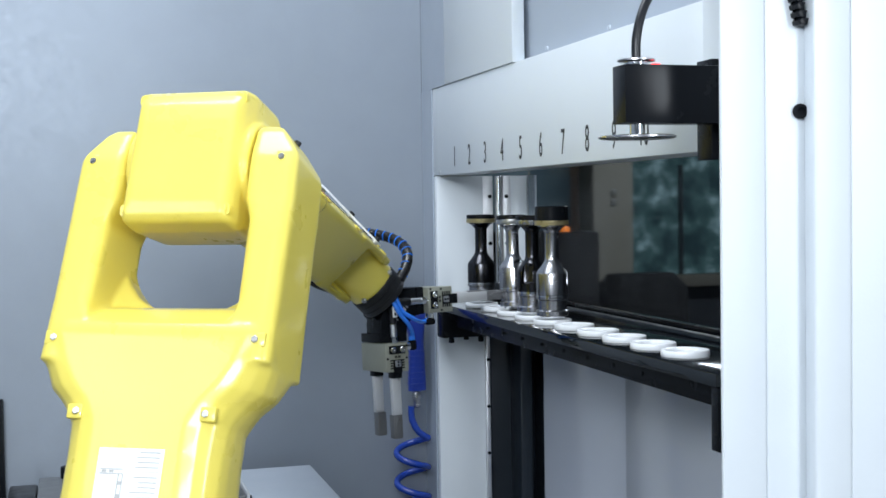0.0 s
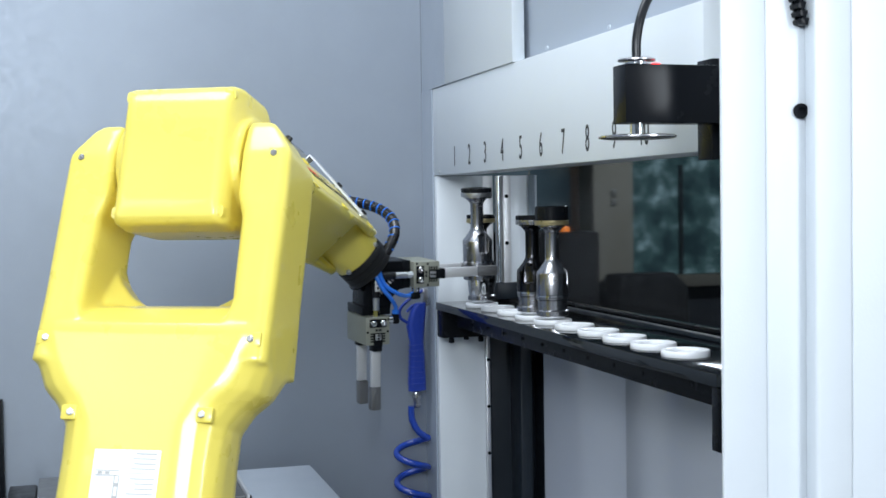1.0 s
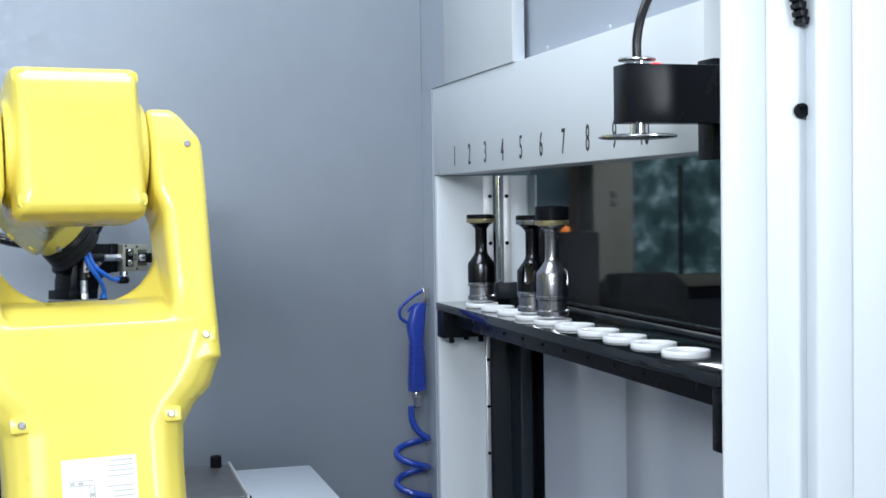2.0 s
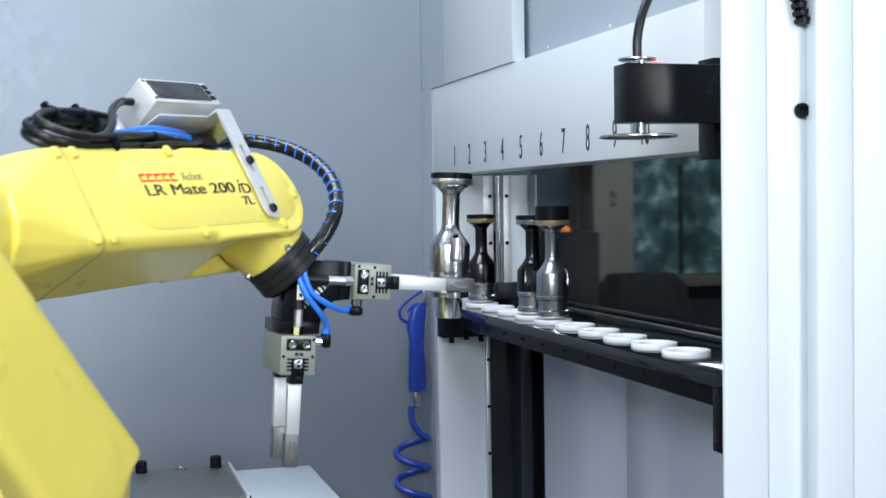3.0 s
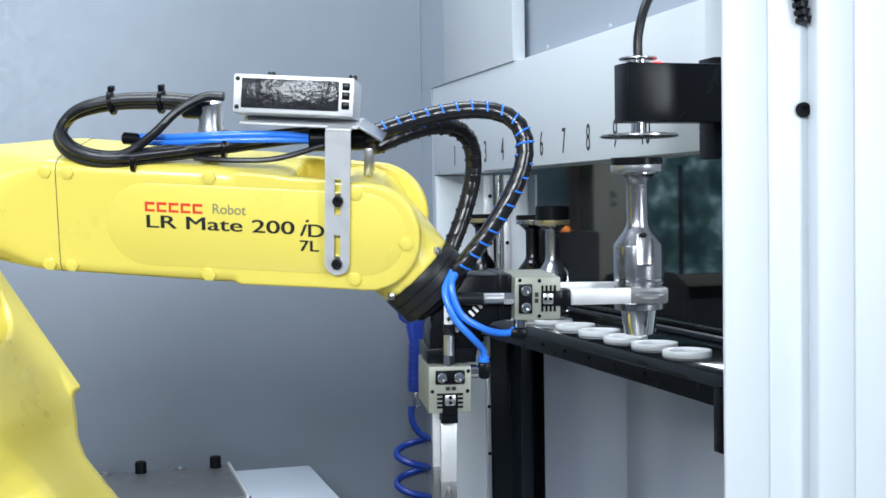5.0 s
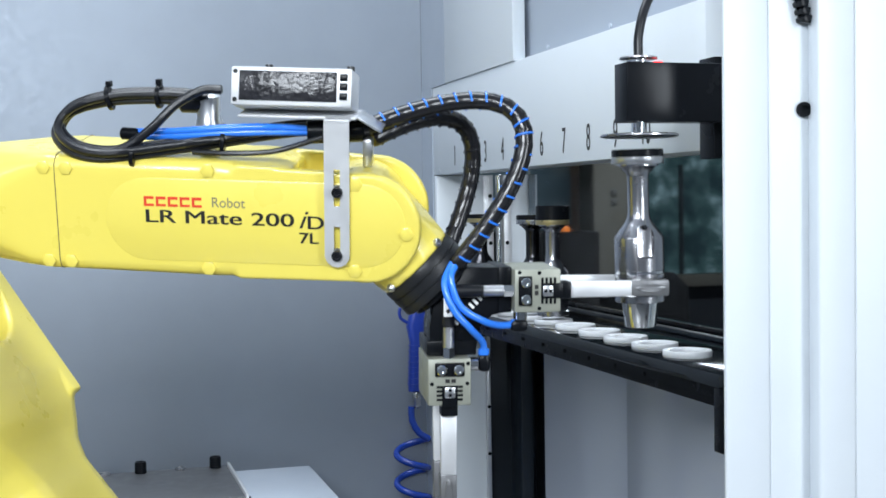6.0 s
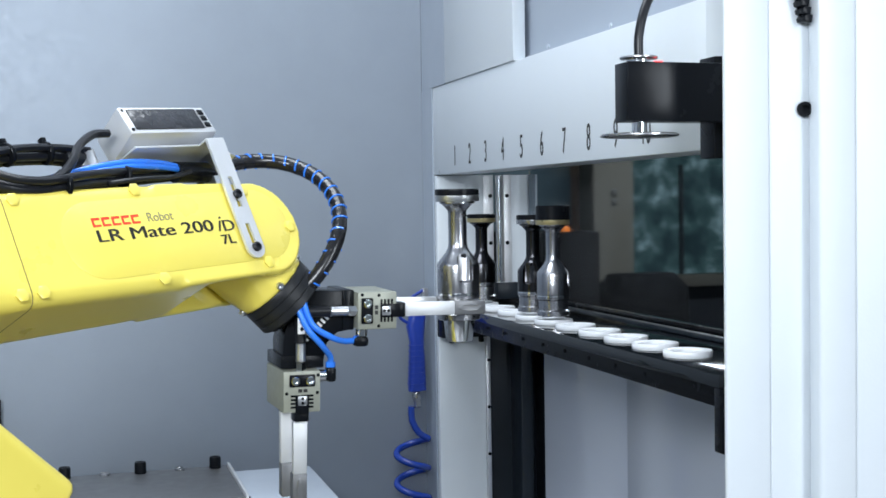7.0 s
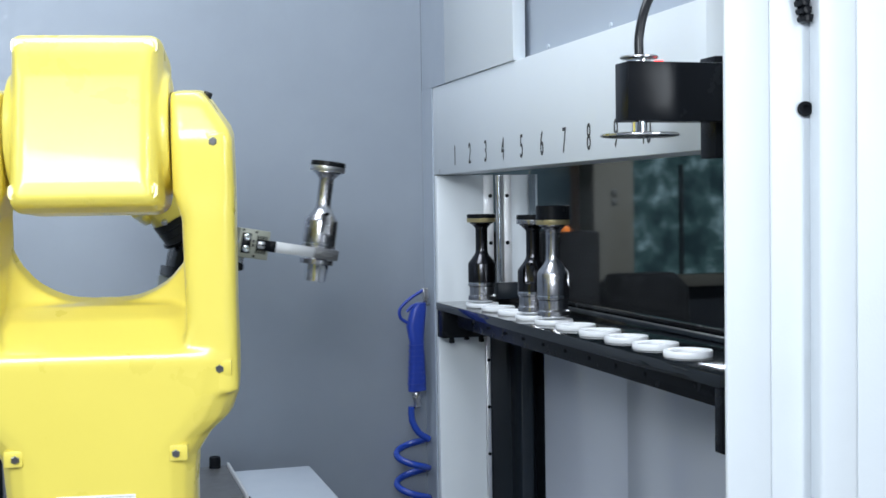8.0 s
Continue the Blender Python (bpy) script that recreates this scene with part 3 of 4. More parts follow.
def spline(xs, ys):
    """Natural cubic spline through the joint rows; returns a function of time."""
    n = len(xs)
    a, r = np.zeros((n, n)), np.zeros(n)
    a[0, 0] = a[-1, -1] = 1
    for i in range(1, n - 1):
        h0, h1 = xs[i] - xs[i - 1], xs[i + 1] - xs[i]
        a[i, i - 1:i + 2] = h0, 2 * (h0 + h1), h1
        r[i] = 6 * ((ys[i + 1] - ys[i]) / h1 - (ys[i] - ys[i - 1]) / h0)
    k = np.linalg.solve(a, r)

    def at(t):
        i = int(min(max(np.searchsorted(xs, t) - 1, 0), n - 2))
        h, u, v = xs[i + 1] - xs[i], xs[i + 1] - t, t - xs[i]
        return (k[i] * u ** 3 + k[i + 1] * v ** 3) / (6 * h) + (ys[i] / h - k[i] * h / 6) * u + (ys[i + 1] / h - k[i + 1] * h / 6) * v
    return at


CURVES = [spline(TIMES, js) for js in JOINTS]
STEPS = [round(0.1 * k, 1) for k in range(81)]


def chain(t):
    """Poses of the robot's links in the robot's own space at t seconds."""
    q = [c(t) for c in CURVES]
    turn = pose(0, 0, 0.3283, 0, 0, q[0])
    upper = turn @ pose(0.05, 0, 0, 0, q[1], 0)
    elbow = turn @ pose(0.05, 0, 0) @ Matrix.Translation(pose(0, 0, 0, 0, q[1], 0) @ Vector((0, 0, 0.44))) @ pose(0, 0, 0, 0, q[2], 0)
    fore = elbow @ pose(0.42, 0, 0.035, q[3], 0, 0)
    wrist = fore @ pose(0, 0, 0, 0, q[4], 0)
    hand = wrist @ pose(0, 0, 0, q[5], 0, 0) @ pose(0, 0, 0, 0, -45, 0)
    return turn, upper, elbow, fore, wrist, hand


ROBOT = thing("robot_arm", pose(*BASE), "yellow six-axis industrial robot arm with a double gripper", "robot")


def robot_base():
    b = part("base", loft([(0.0, -0.11, 0.11, -0.10, 0.10, 0.03), (0.02, -0.11, 0.11, -0.10, 0.10, 0.03), (0.03, -0.095, 0.095, -0.09, 0.09, 0.04), (0.17, -0.09, 0.09, -0.09, 0.09, 0.06), (0.19, -0.085, 0.085, -0.085, 0.085, 0.08)]), YELLOW, ROBOT)
    for x in (-0.095, 0.095):
        for y in (-0.085, 0.085):
            capscrew((x, y, 0.0205), (0, 0, 1), 0.007, 0.008, BLACK, b)
    bm = lathe([(0.09, -0.138), (0.094, -0.13), (0.094, -0.05), (0.07, -0.03), (0, -0.03)], 48)
    loft([(-0.10, -0.05, 0.10, -0.06, 0.06, 0.02), (0.0, -0.01, 0.10, -0.058, 0.058, 0.03), (0.045, 0.015, 0.085, -0.056, 0.056, 0.03)], bm)
    return cast(part("turntable", bm, YELLOW, ROBOT), 0.004, 5)


def upper_arm():
    bm = loft([(-0.080, -0.045, 0.030, -0.066, 0.066, 0.03), (-0.06, -0.062, 0.036, -0.072, 0.072, 0.025), (0.0, -0.066, 0.036, -0.073, 0.073, 0.028), (0.150, -0.063, 0.024, -0.0745, 0.0745, 0.032), (0.180, -0.063, 0.022, -0.0765, 0.0765, 0.034),
               (0.198, -0.063, 0.022, -0.088, 0.088, 0.036), (0.212, -0.063, 0.024, -0.103, 0.103, 0.038), (0.232, -0.063, 0.030, -0.1095, 0.1095, 0.032), (0.262, -0.063, 0.034, -0.1100, 0.1100, 0.022), (0.270, -0.061, 0.034, -0.1095, 0.1095, 0.022), (0.278, -0.050, 0.034, -0.1095, 0.1095, 0.02), (0.292, -0.030, 0.034, -0.109, 0.109, 0.016), (0.2995, -0.010, 0.032, -0.108, 0.108, 0.012)])
    for s in (-1, 1):
        ys = lambda a, b: sorted((s * a, s * b))
        loft([(0.235, -0.062, 0.034, *ys(0.0715, 0.1095), 0.012), (0.30, -0.057, 0.034, *ys(0.0700, 0.1090), 0.012), (0.375, -0.053, 0.034, *ys(0.0685, 0.1095), 0.012), (0.395, -0.051, 0.034, *ys(0.0625, 0.1095), 0.010), (0.438, -0.049, 0.034, *ys(0.0620, 0.1085), 0.008), (0.4450, -0.047, 0.033, *ys(0.0620, 0.1060), 0.007), (0.467, -0.040, 0.030, *ys(0.0620, 0.0915), 0.006), (0.4745, -0.034, 0.026, *ys(0.0625, 0.0850), 0.005)], bm)
        rod((0, s * 0.0620, 0.44), (0, s * 0.080, 0.44), 0.0345, 40, 0.003, bm)
        for a in range(30):
            c = radians(3 * a)
            z0, y0 = 0.2955 + 0.060 * (1 - math.cos(c)), 0.010 + 0.063 * math.sin(c)
            loft([(z0 - 0.022, -0.012, 0.034, *ys(y0, 0.095), 0.004), (z0 + 0.004, 0.004, 0.034, *ys(y0, 0.095), 0.004)], bm)
        loft([(0.255, -0.061, 0.0, *ys(0.058, 0.09), 0.004), (0.276, -0.058, 0.0, *ys(0.068, 0.09), 0.004), (0.292, -0.056, 0.0, *ys(0.072, 0.09), 0.004)], bm)
    for v in bm.verts:
        v.co.y *= 1.032
    ua = cast(part("upper_arm", bm, YELLOW, ROBOT), 0.0026, 4)
    for s in (-1, 1):
        for x, y, z in ((-0.0480, 0.0990, 0.4365), (-0.0600, 0.1002, 0.2560), (-0.0620, 0.0640, 0.1880)):
            part("bolt_seat", box(x - 0.0006, x + 0.006, s * y - 0.0075, s * y + 0.0075, z - 0.0068, z + 0.0068, 0.0018), YELLOW, ua)
            part("bolt", lathe([(0.0032, 0), (0.0035, 0.0005), (0.0035, 0.0014), (0.0028, 0.0020)], 6, pose(x - 0.0006, s * (y - 0.002), z, 0, -90, 0)), STEEL, ua)
        part("bolt", rod((0.0, s * 0.0895, 0.4660), (0.0, s * 0.0930, 0.4735), 0.0036, 14, 0.0008), RUBBER, ua)
    lb = part("rating_label", box(-0.0640, -0.0624, -0.012, 0.050, 0.085, 0.160, 0.0004), PAPER, ua, "white foil rating label")
    rnd = random.Random(3)
    for k in range(16):
        z = 0.157 - 0.0043 * k
        if k % 5 != 4:
            part("print_line", box(-0.06455, -0.06435, -0.0090, rnd.uniform(0.008, 0.017), z - 0.0009, z), GREY_INK, lb)
    for z in (0.1585, 0.1395, 0.1180, 0.0965):
        part("print_rule", box(-0.06455, -0.06435, -0.0105, 0.0185, z, z + 0.0004), GREY_INK, lb)
    for y0, y1, z0, z1 in ((0.024, 0.046, 0.1412, 0.1420), (0.024, 0.046, 0.1372, 0.1380), (0.0275, 0.0282, 0.112, 0.1372), (0.0235, 0.0242, 0.112, 0.1372), (0.0240, 0.0280, 0.128, 0.131), (0.0240, 0.0280, 0.116, 0.120), (0.033, 0.037, 0.1385, 0.1407), (0.040, 0.044, 0.1385, 0.1407)):
        part("print_mark", box(-0.06455, -0.06435, y0, y1, z0, z1), GREY_INK, lb)
    for ob in (lb, *lb.children):
        ob.data.transform(Matrix.Translation((0, -0.0175, -0.004)))
    return ua


def elbow_housing():
    bm = loft([(-0.0665, -0.047, 0.047, -0.046, 0.036, 0.003), (-0.0645, -0.0535, 0.0535, -0.060, 0.054, 0.004), (-0.0600, -0.0565, 0.0565, -0.064, 0.0645, 0.005), (-0.0540, -0.0590, 0.0590, -0.066, 0.0710, 0.006), (-0.030, -0.0620, 0.0620, -0.068, 0.0740, 0.008), (0.030, -0.0640, 0.0640, -0.064, 0.0755, 0.014), (0.060, -0.060, 0.060, -0.050, 0.077, 0.030), (0.088, -0.050, 0.050, -0.028, 0.0755, 0.040), (0.108, -0.0465, 0.0465, -0.021, 0.0730, 0.044)], axis="x")
    for v in bm.verts:
        v.co.y *= 0.94
        v.co.x += 0.095 * (v.co.z + 0.056) * min(max((-0.012 - v.co.x) / 0.04, 0), 1)
    for s in (-1, 1):
        rod((0, s * 0.040, 0), (0, s * 0.0628, 0), 0.049, 40, 0.002, bm)
    e = cast(part("elbow_housing", bm, YELLOW, ROBOT), 0.0024, 3)
    for s in (-1, 1):
        part("seam_ring", rod((0, s * 0.0622, 0), (0, s * 0.0645, 0), 0.0335, 40), DARKGREY, e)
        for x, z in ((-0.0475, 0.0620), (-0.0610, -0.0540)):
            part("bolt_boss", loft([(x + 0.0004, *sorted((s * 0.0425, s * 0.0555)), z - 0.0065, z + 0.0055, 0.004), (x + 0.010, *sorted((s * 0.0415, s * 0.0560)), z - 0.0070, z + 0.0060, 0.004)], axis="x"), YELLOW, e)
            part("bolt", lathe([(0.0046, 0), (0.0048, 0.0006), (0.0048, 0.0018), (0.004, 0.0024)], 6, pose(x + 0.0004, s * 0.0490, z, 0, -90, 0)), YELLOW, e)
    return e


def hex_mesh(r, h, at, way):
    m = Matrix.Translation(at) @ Vector(way).to_track_quat("Z", "Y").to_matrix().to_4x4()
    return lathe([(r * 0.95, 0), (r, h * 0.2), (r, h * 0.8), (r * 0.85, h)], 6, m)


def stadium(x0, x1, zc, r, y0, y1, bm=None, n=14, bevel=0.001):
    pts = [(x1 + r * math.sin(math.pi * k / n), zc + r * math.cos(math.pi * k / n)) for k in range(n + 1)]
    pts += [(x0 - r * math.sin(math.pi * k / n), zc - r * math.cos(math.pi * k / n)) for k in range(n + 1)]
    return prism(pts, y0, y1, bevel, bm)


def forearm():
    bm = loft([(-0.3200, -0.0455, 0.0455, -0.0548, 0.0368, 0.044), (-0.3105, -0.0462, 0.0462, -0.0555, 0.0375, 0.044), (-0.296, -0.0455, 0.0455, -0.0555, 0.0378, 0.036), (-0.270, -0.0425, 0.0425, -0.0555, 0.0380, 0.018), (-0.250, -0.0412, 0.0412, -0.0555, 0.0380, 0.010), (-0.235, -0.041, 0.041, -0.0555, 0.0378, 0.010), (-0.12, -0.041, 0.041, -0.0575, 0.0370, 0.010), (-0.075, -0.041, 0.041, -0.0575, 0.0350, 0.012), (-0.058, -0.036, 0.036, -0.050, 0.0300, 0.014)], axis="x")
    for s in (-1, 1):
        y0, y1 = sorted((s * 0.0335, s * 0.0410))
        pts = [(-0.10, -0.0575), (-0.005, -0.0570)]
        pts += [(0.001 + 0.0435 * math.sin(a), -0.0135 - 0.0435 * math.cos(a)) for a in [math.pi * k / 16 for k in range(17)]]
        pts += [(-0.10, 0.0352)]
        prism(pts, y0, y1, 0.0, bm)
        # outer rim of the wrist cover and its shoulder
        rod((0.001, s * 0.030, -0.0135), (0.001, s * 0.0395, -0.0135), 0.0445, 44, 0.002, bm)
    for v in bm.verts:
        if v.co.y > 0:
            v.co.y *= 1 + 0.42 * min(max((-0.07 - v.co.x) / 0.18, 0), 1)
    f = cast(part("forearm", bm, YELLOW, ROBOT), 0.0024, 3)
    for s in (-1, 1):
        if s < 0:
            part("side_cover", stadium(-0.170, 0.0, -0.0105, 0.0335, -0.0416, -0.0400), YELLOW, f)
        for x, z in ((-0.1225, -0.0490), (-0.121, 0.0300), (-0.0063, -0.0470), (-0.006, 0.0225), (0.034, -0.016))[0 if s < 0 else 2:]:
            part("bolt", hex_mesh(0.0058, 0.0022, (x, s * 0.0408, z), (0, s, 0)), YELLOW, f)
        for z in (-0.0470, 0.0285) if s < 0 else ():
            for x in (-0.2335, -0.2515):
                part("flange_bolt", hex_mesh(0.0056, 0.0024, (x, s * 0.0405, z), (0, s, 0)), YELLOW, f)
    part("seam", loft([(-0.2431, -0.0413, 0.0575, -0.0557, 0.0381, 0.0105), (-0.2425, -0.0413, 0.0575, -0.0557, 0.0381, 0.0105)], axis="x"), BROWN, f)
    side = Matrix(((1, 0, 0, 0), (0, 0, -1, -0.0418), (0, 1, 0, 0), (0, 0, 0, 1)))
    at = lambda x, z: Matrix.Translation((x + 0.0015, 0, z + 0.0022)) @ side
    # maker's name as plain bars of its size and colour
    for k in range(5):
        x = -0.1722 + 0.0095 * k
        part("name_bar", box(x, x + 0.0078, -0.04195, -0.0417, 0.0060, 0.0082), RED_INK, f)
        part("name_bar", box(x, x + 0.0078, -0.04195, -0.0417, 0.0003, 0.0022), RED_INK, f)
        part("name_bar", box(x, x + 0.0020, -0.04195, -0.0417, 0.00225, 0.00595), RED_INK, f)
    lettering("Robot", 0.0115, OLIVE_INK, at(-0.1205, -0.0012), "word", f, 0.92)
    for dx, thick in ((0.0, 0.0002), (0.0006, 0.00026)):
        lettering("LR Mate 200", 0.0148, BLACK_INK, at(-0.1745 + dx, -0.0148), "model_text", f, 1.56, thick=thick)
        lettering("D", 0.0148, BLACK_INK, at(-0.0460 + dx, -0.0162), "model_letter", f, 1.30, thick=thick)
        lettering("7L", 0.0125, BLACK_INK, at(-0.0520 + dx, -0.0280), "model_text", f, 1.25, thick=thick)
    lettering("i", 0.0210, BLACK_INK, at(-0.0525, -0.0158), "model_letter", f, 1.1, shear=0.35)
    # bracket strap with two slots, built as rails round the openings
    y0, y1 = -0.0462, -0.0438
    st = bmesh.new()
    x0, x1 = -0.0292, -0.0098
    for u0, u1, w0, w1 in ((x0, x0 + 0.0072, -0.0333, 0.0710), (x1 - 0.0072, x1, -0.0333, 0.0710), (x0 + 0.0072, x1 - 0.0072, -0.0105, 0.0055), (x0 + 0.0072, x1 - 0.0072, 0.0345, 0.0710)):
        box(u0, u1, y0, y1, w0, w1, 0, 1, st)
    prism([(-0.0195 + 0.0097 * math.sin(math.pi * (k / 12 - 0.5)), -0.0333 - 0.0097 * math.cos(math.pi * (k / 12 - 0.5))) for k in range(13)], y0, y1, 0.0, st)
    strap = part("bracket_strap", st, ALU_WHITE, f, "brushed aluminium slotted strap")
    part("bracket_lip", box(-0.0292, -0.0098, -0.0460, -0.0342, 0.0710, 0.0730, 0.0004), ALU_WHITE, f)
    part("bracket_top", box(-0.098, -0.006, -0.0340, 0.004, 0.0710, 0.0730, 0.0006), ALU_WHITE, f)
    part("bracket_tab", prism([(-0.006, 0.0712), (0.012, 0.0610), (0.013, 0.0625), (-0.006, 0.0730)], -0.030, 0.004, 0.0003), ALU, f)
    part("bracket_foot", box(-0.004, 0.003, -0.012, 0.004, 0.030, 0.0520, 0.001), ALU, f)
    for x, z in ((-0.0190, 0.0172), (-0.0195, -0.0335)):
        capscrew((x, -0.0462, z), (0, -1, 0), 0.0042, 0.0034, RUBBER, strap)
        part("spacer", rod((x, -0.0438, z), (x, -0.0412, z), 0.005, 18), ALU, strap)
    # optical sensor
    tilt = pose(-0.0552, -0.0165, 0.0905, -15, 0, 0)

    def sensor_part(n, bm, mat, par, label=""):
        bmesh.ops.transform(bm, matrix=tilt, verts=bm.verts)
        return part(n, bm, mat, par, label)
    sb = sensor_part("optical_sensor", box(-0.0465, 0.0465, -0.021, 0.020, -0.0148, 0.0148, 0.0015), ALU_WHITE, f, "silver optical sensor with a dark window")
    sensor_part("sensor_window", box(-0.0400, 0.0350, -0.0222, -0.0208, -0.0110, 0.0118, 0.0006), WINDOW_BLACK, sb)
    for x, z in ((-0.0432, 0.0110), (-0.0432, -0.0105)):
        sensor_part("screw_hole", rod((x, -0.0211, z), (x, -0.0215, z), 0.0018, 12), BLACK, sb)
    for z in (-0.0065, 0.0010, 0.0080):
        sensor_part("connector_slot", box(0.0372, 0.0432, -0.0222, -0.0209, z - 0.0028, z + 0.0028, 0.0005), BLACK, sb)
    for x in (-0.022, 0.042):
        sensor_part("adjust_screw", rod((x, 0.002, 0.0149), (x, 0.002, 0.0195), 0.0032, 14, 0.0006), RUBBER, sb)
    # cable bundle in a loop on the back of the arm
    loop = [(-0.012, -0.004, 0.058), (-0.06, -0.010, 0.0555), (-0.12, -0.024, 0.047), (-0.165, -0.034, 0.041), (-0.205, -0.038, 0.036), (-0.232, -0.036, 0.041), (-0.2445, -0.028, 0.054), (-0.235, -0.018, 0.068), (-0.205, -0.012, 0.0765), (-0.165, -0.008, 0.0785), (-0.130, -0.005, 0.0760)]
    for k in range(4):
        off = ((0, 0, 0), (0.002, 0.006, 0.006), (0.004, -0.005, 0.0055), (0.001, 0.010, 0.001))[k]
        pts = [Vector(p) + Vector(off) * (1.0 if i > 0 else 0.5) for i, p in enumerate(loop)]
        part("cable", tube(smooth_path(pts, 7), 0.0035, 9), RUBBER, f)
    part("cable", tube(smooth_path([(-0.112, -0.024, 0.0905), (-0.128, -0.024, 0.0895), (-0.148, -0.028, 0.078), (-0.166, -0.036, 0.060), (-0.186, -0.040, 0.046), (-0.205, -0.041, 0.042)], 7), 0.0036, 9), RUBBER, f)
    part("cable", tube(smooth_path([(-0.135, -0.030, 0.042), (-0.105, -0.034, 0.0425), (-0.07, -0.030, 0.0445), (-0.035, -0.018, 0.054)], 7), 0.0022, 8), RUBBER, f)
    for dz in (0.0, 0.0042):
        part("air_tube", tube(smooth_path([(-0.185, -0.016, 0.050 + dz), (-0.15, -0.026, 0.053 + dz), (-0.11, -0.028, 0.057 + dz), (-0.07, -0.022, 0.058 + dz), (-0.035, -0.014, 0.057 + dz * 0.5)], 7), 0.0027, 9), BLUE_TUBE, f)
    part("air_fitting", rod((-0.196, -0.014, 0.052), (-0.180, -0.017, 0.052), 0.0050, 16, 0.001), BLACK, f)
    part("cable_sleeve", rod((-0.048, -0.012, 0.0570), (-0.004, -0.004, 0.0585), 0.0095, 20, 0.001), BLACK, f)
    part("plug_stem", lathe([(0.0085, 0.036), (0.0085, 0.052), (0.0105, 0.054), (0.0105, 0.062), (0.0095, 0.064), (0.0095, 0.082), (0.007, 0.084)], 22, pose(-0.128, -0.004, 0)), ALU, f, "silver cable plug")
    part("plug_elbow", rod((-0.150, -0.006, 0.0765), (-0.124, -0.004, 0.0765), 0.0080, 18, 0.0015), RUBBER, f)
    for p, d in (((-0.180, -0.036, 0.0395), (1, 0, -0.1)), ((-0.112, -0.024, 0.050), (1, 0.1, -0.1)), ((-0.205, -0.012, 0.0795), (1, 0.1, 0.2)), ((-0.166, -0.008, 0.0815), (1, 0, 0.0))):
        p, d = Vector(p), Vector(d).normalized()
        part("cable_tie", rod(p - d * 0.0018, p + d * 0.0018, 0.0098, 16, 0.0005), BLACK, f)
        part("tie_lock", box(p.x - 0.0022, p.x + 0.0022, p.y - 0.003, p.y + 0.003, p.z + 0.009, p.z + 0.0135, 0.0006), BLACK, f)
    return f


def wrist():
    bm = rod((0, -0.0325, 0), (0, 0.0325, 0), 0.036, 40, 0.003)
    loft([(-0.01, -0.0325, 0.0325, -0.034, 0.036, 0.012), (0.036, -0.0335, 0.0335, -0.0340, 0.0345, 0.020), (0.0635, -0.0345, 0.0345, -0.0345, 0.0345, 0.034)], bm, axis="x")
    bmesh.ops.translate(bm, vec=(0, 0, -0.010), verts=bm.verts)
    w = cast(part("wrist", bm, YELLOW, ROBOT), 0.0024, 4)
    m = pose(0, 0, -0.010, 0, 90, 0)
    part("joint_ring", lathe([(0.030, 0.0625), (0.0345, 0.0630), (0.0350, 0.0638), (0.0350, 0.0705), (0.0340, 0.0709), (0.0340, 0.0717), (0.0350, 0.0721), (0.0350, 0.0792), (0.0342, 0.0796), (0.0342, 0.0804), (0.0350, 0.0808), (0.0350, 0.0872), (0.0340, 0.0882), (0, 0.0882)], 48, m), DARKGREY, w, "dark grey wrist flange")
    for k in range(4):
        a = radians(35 + 90 * k)
        capscrew((0.0590, 0.0335 * math.cos(a), 0.0345 * math.sin(a) - 0.010), (0.3, math.cos(a), math.sin(a)), 0.0034, 0.004, ALU, w)
    return w


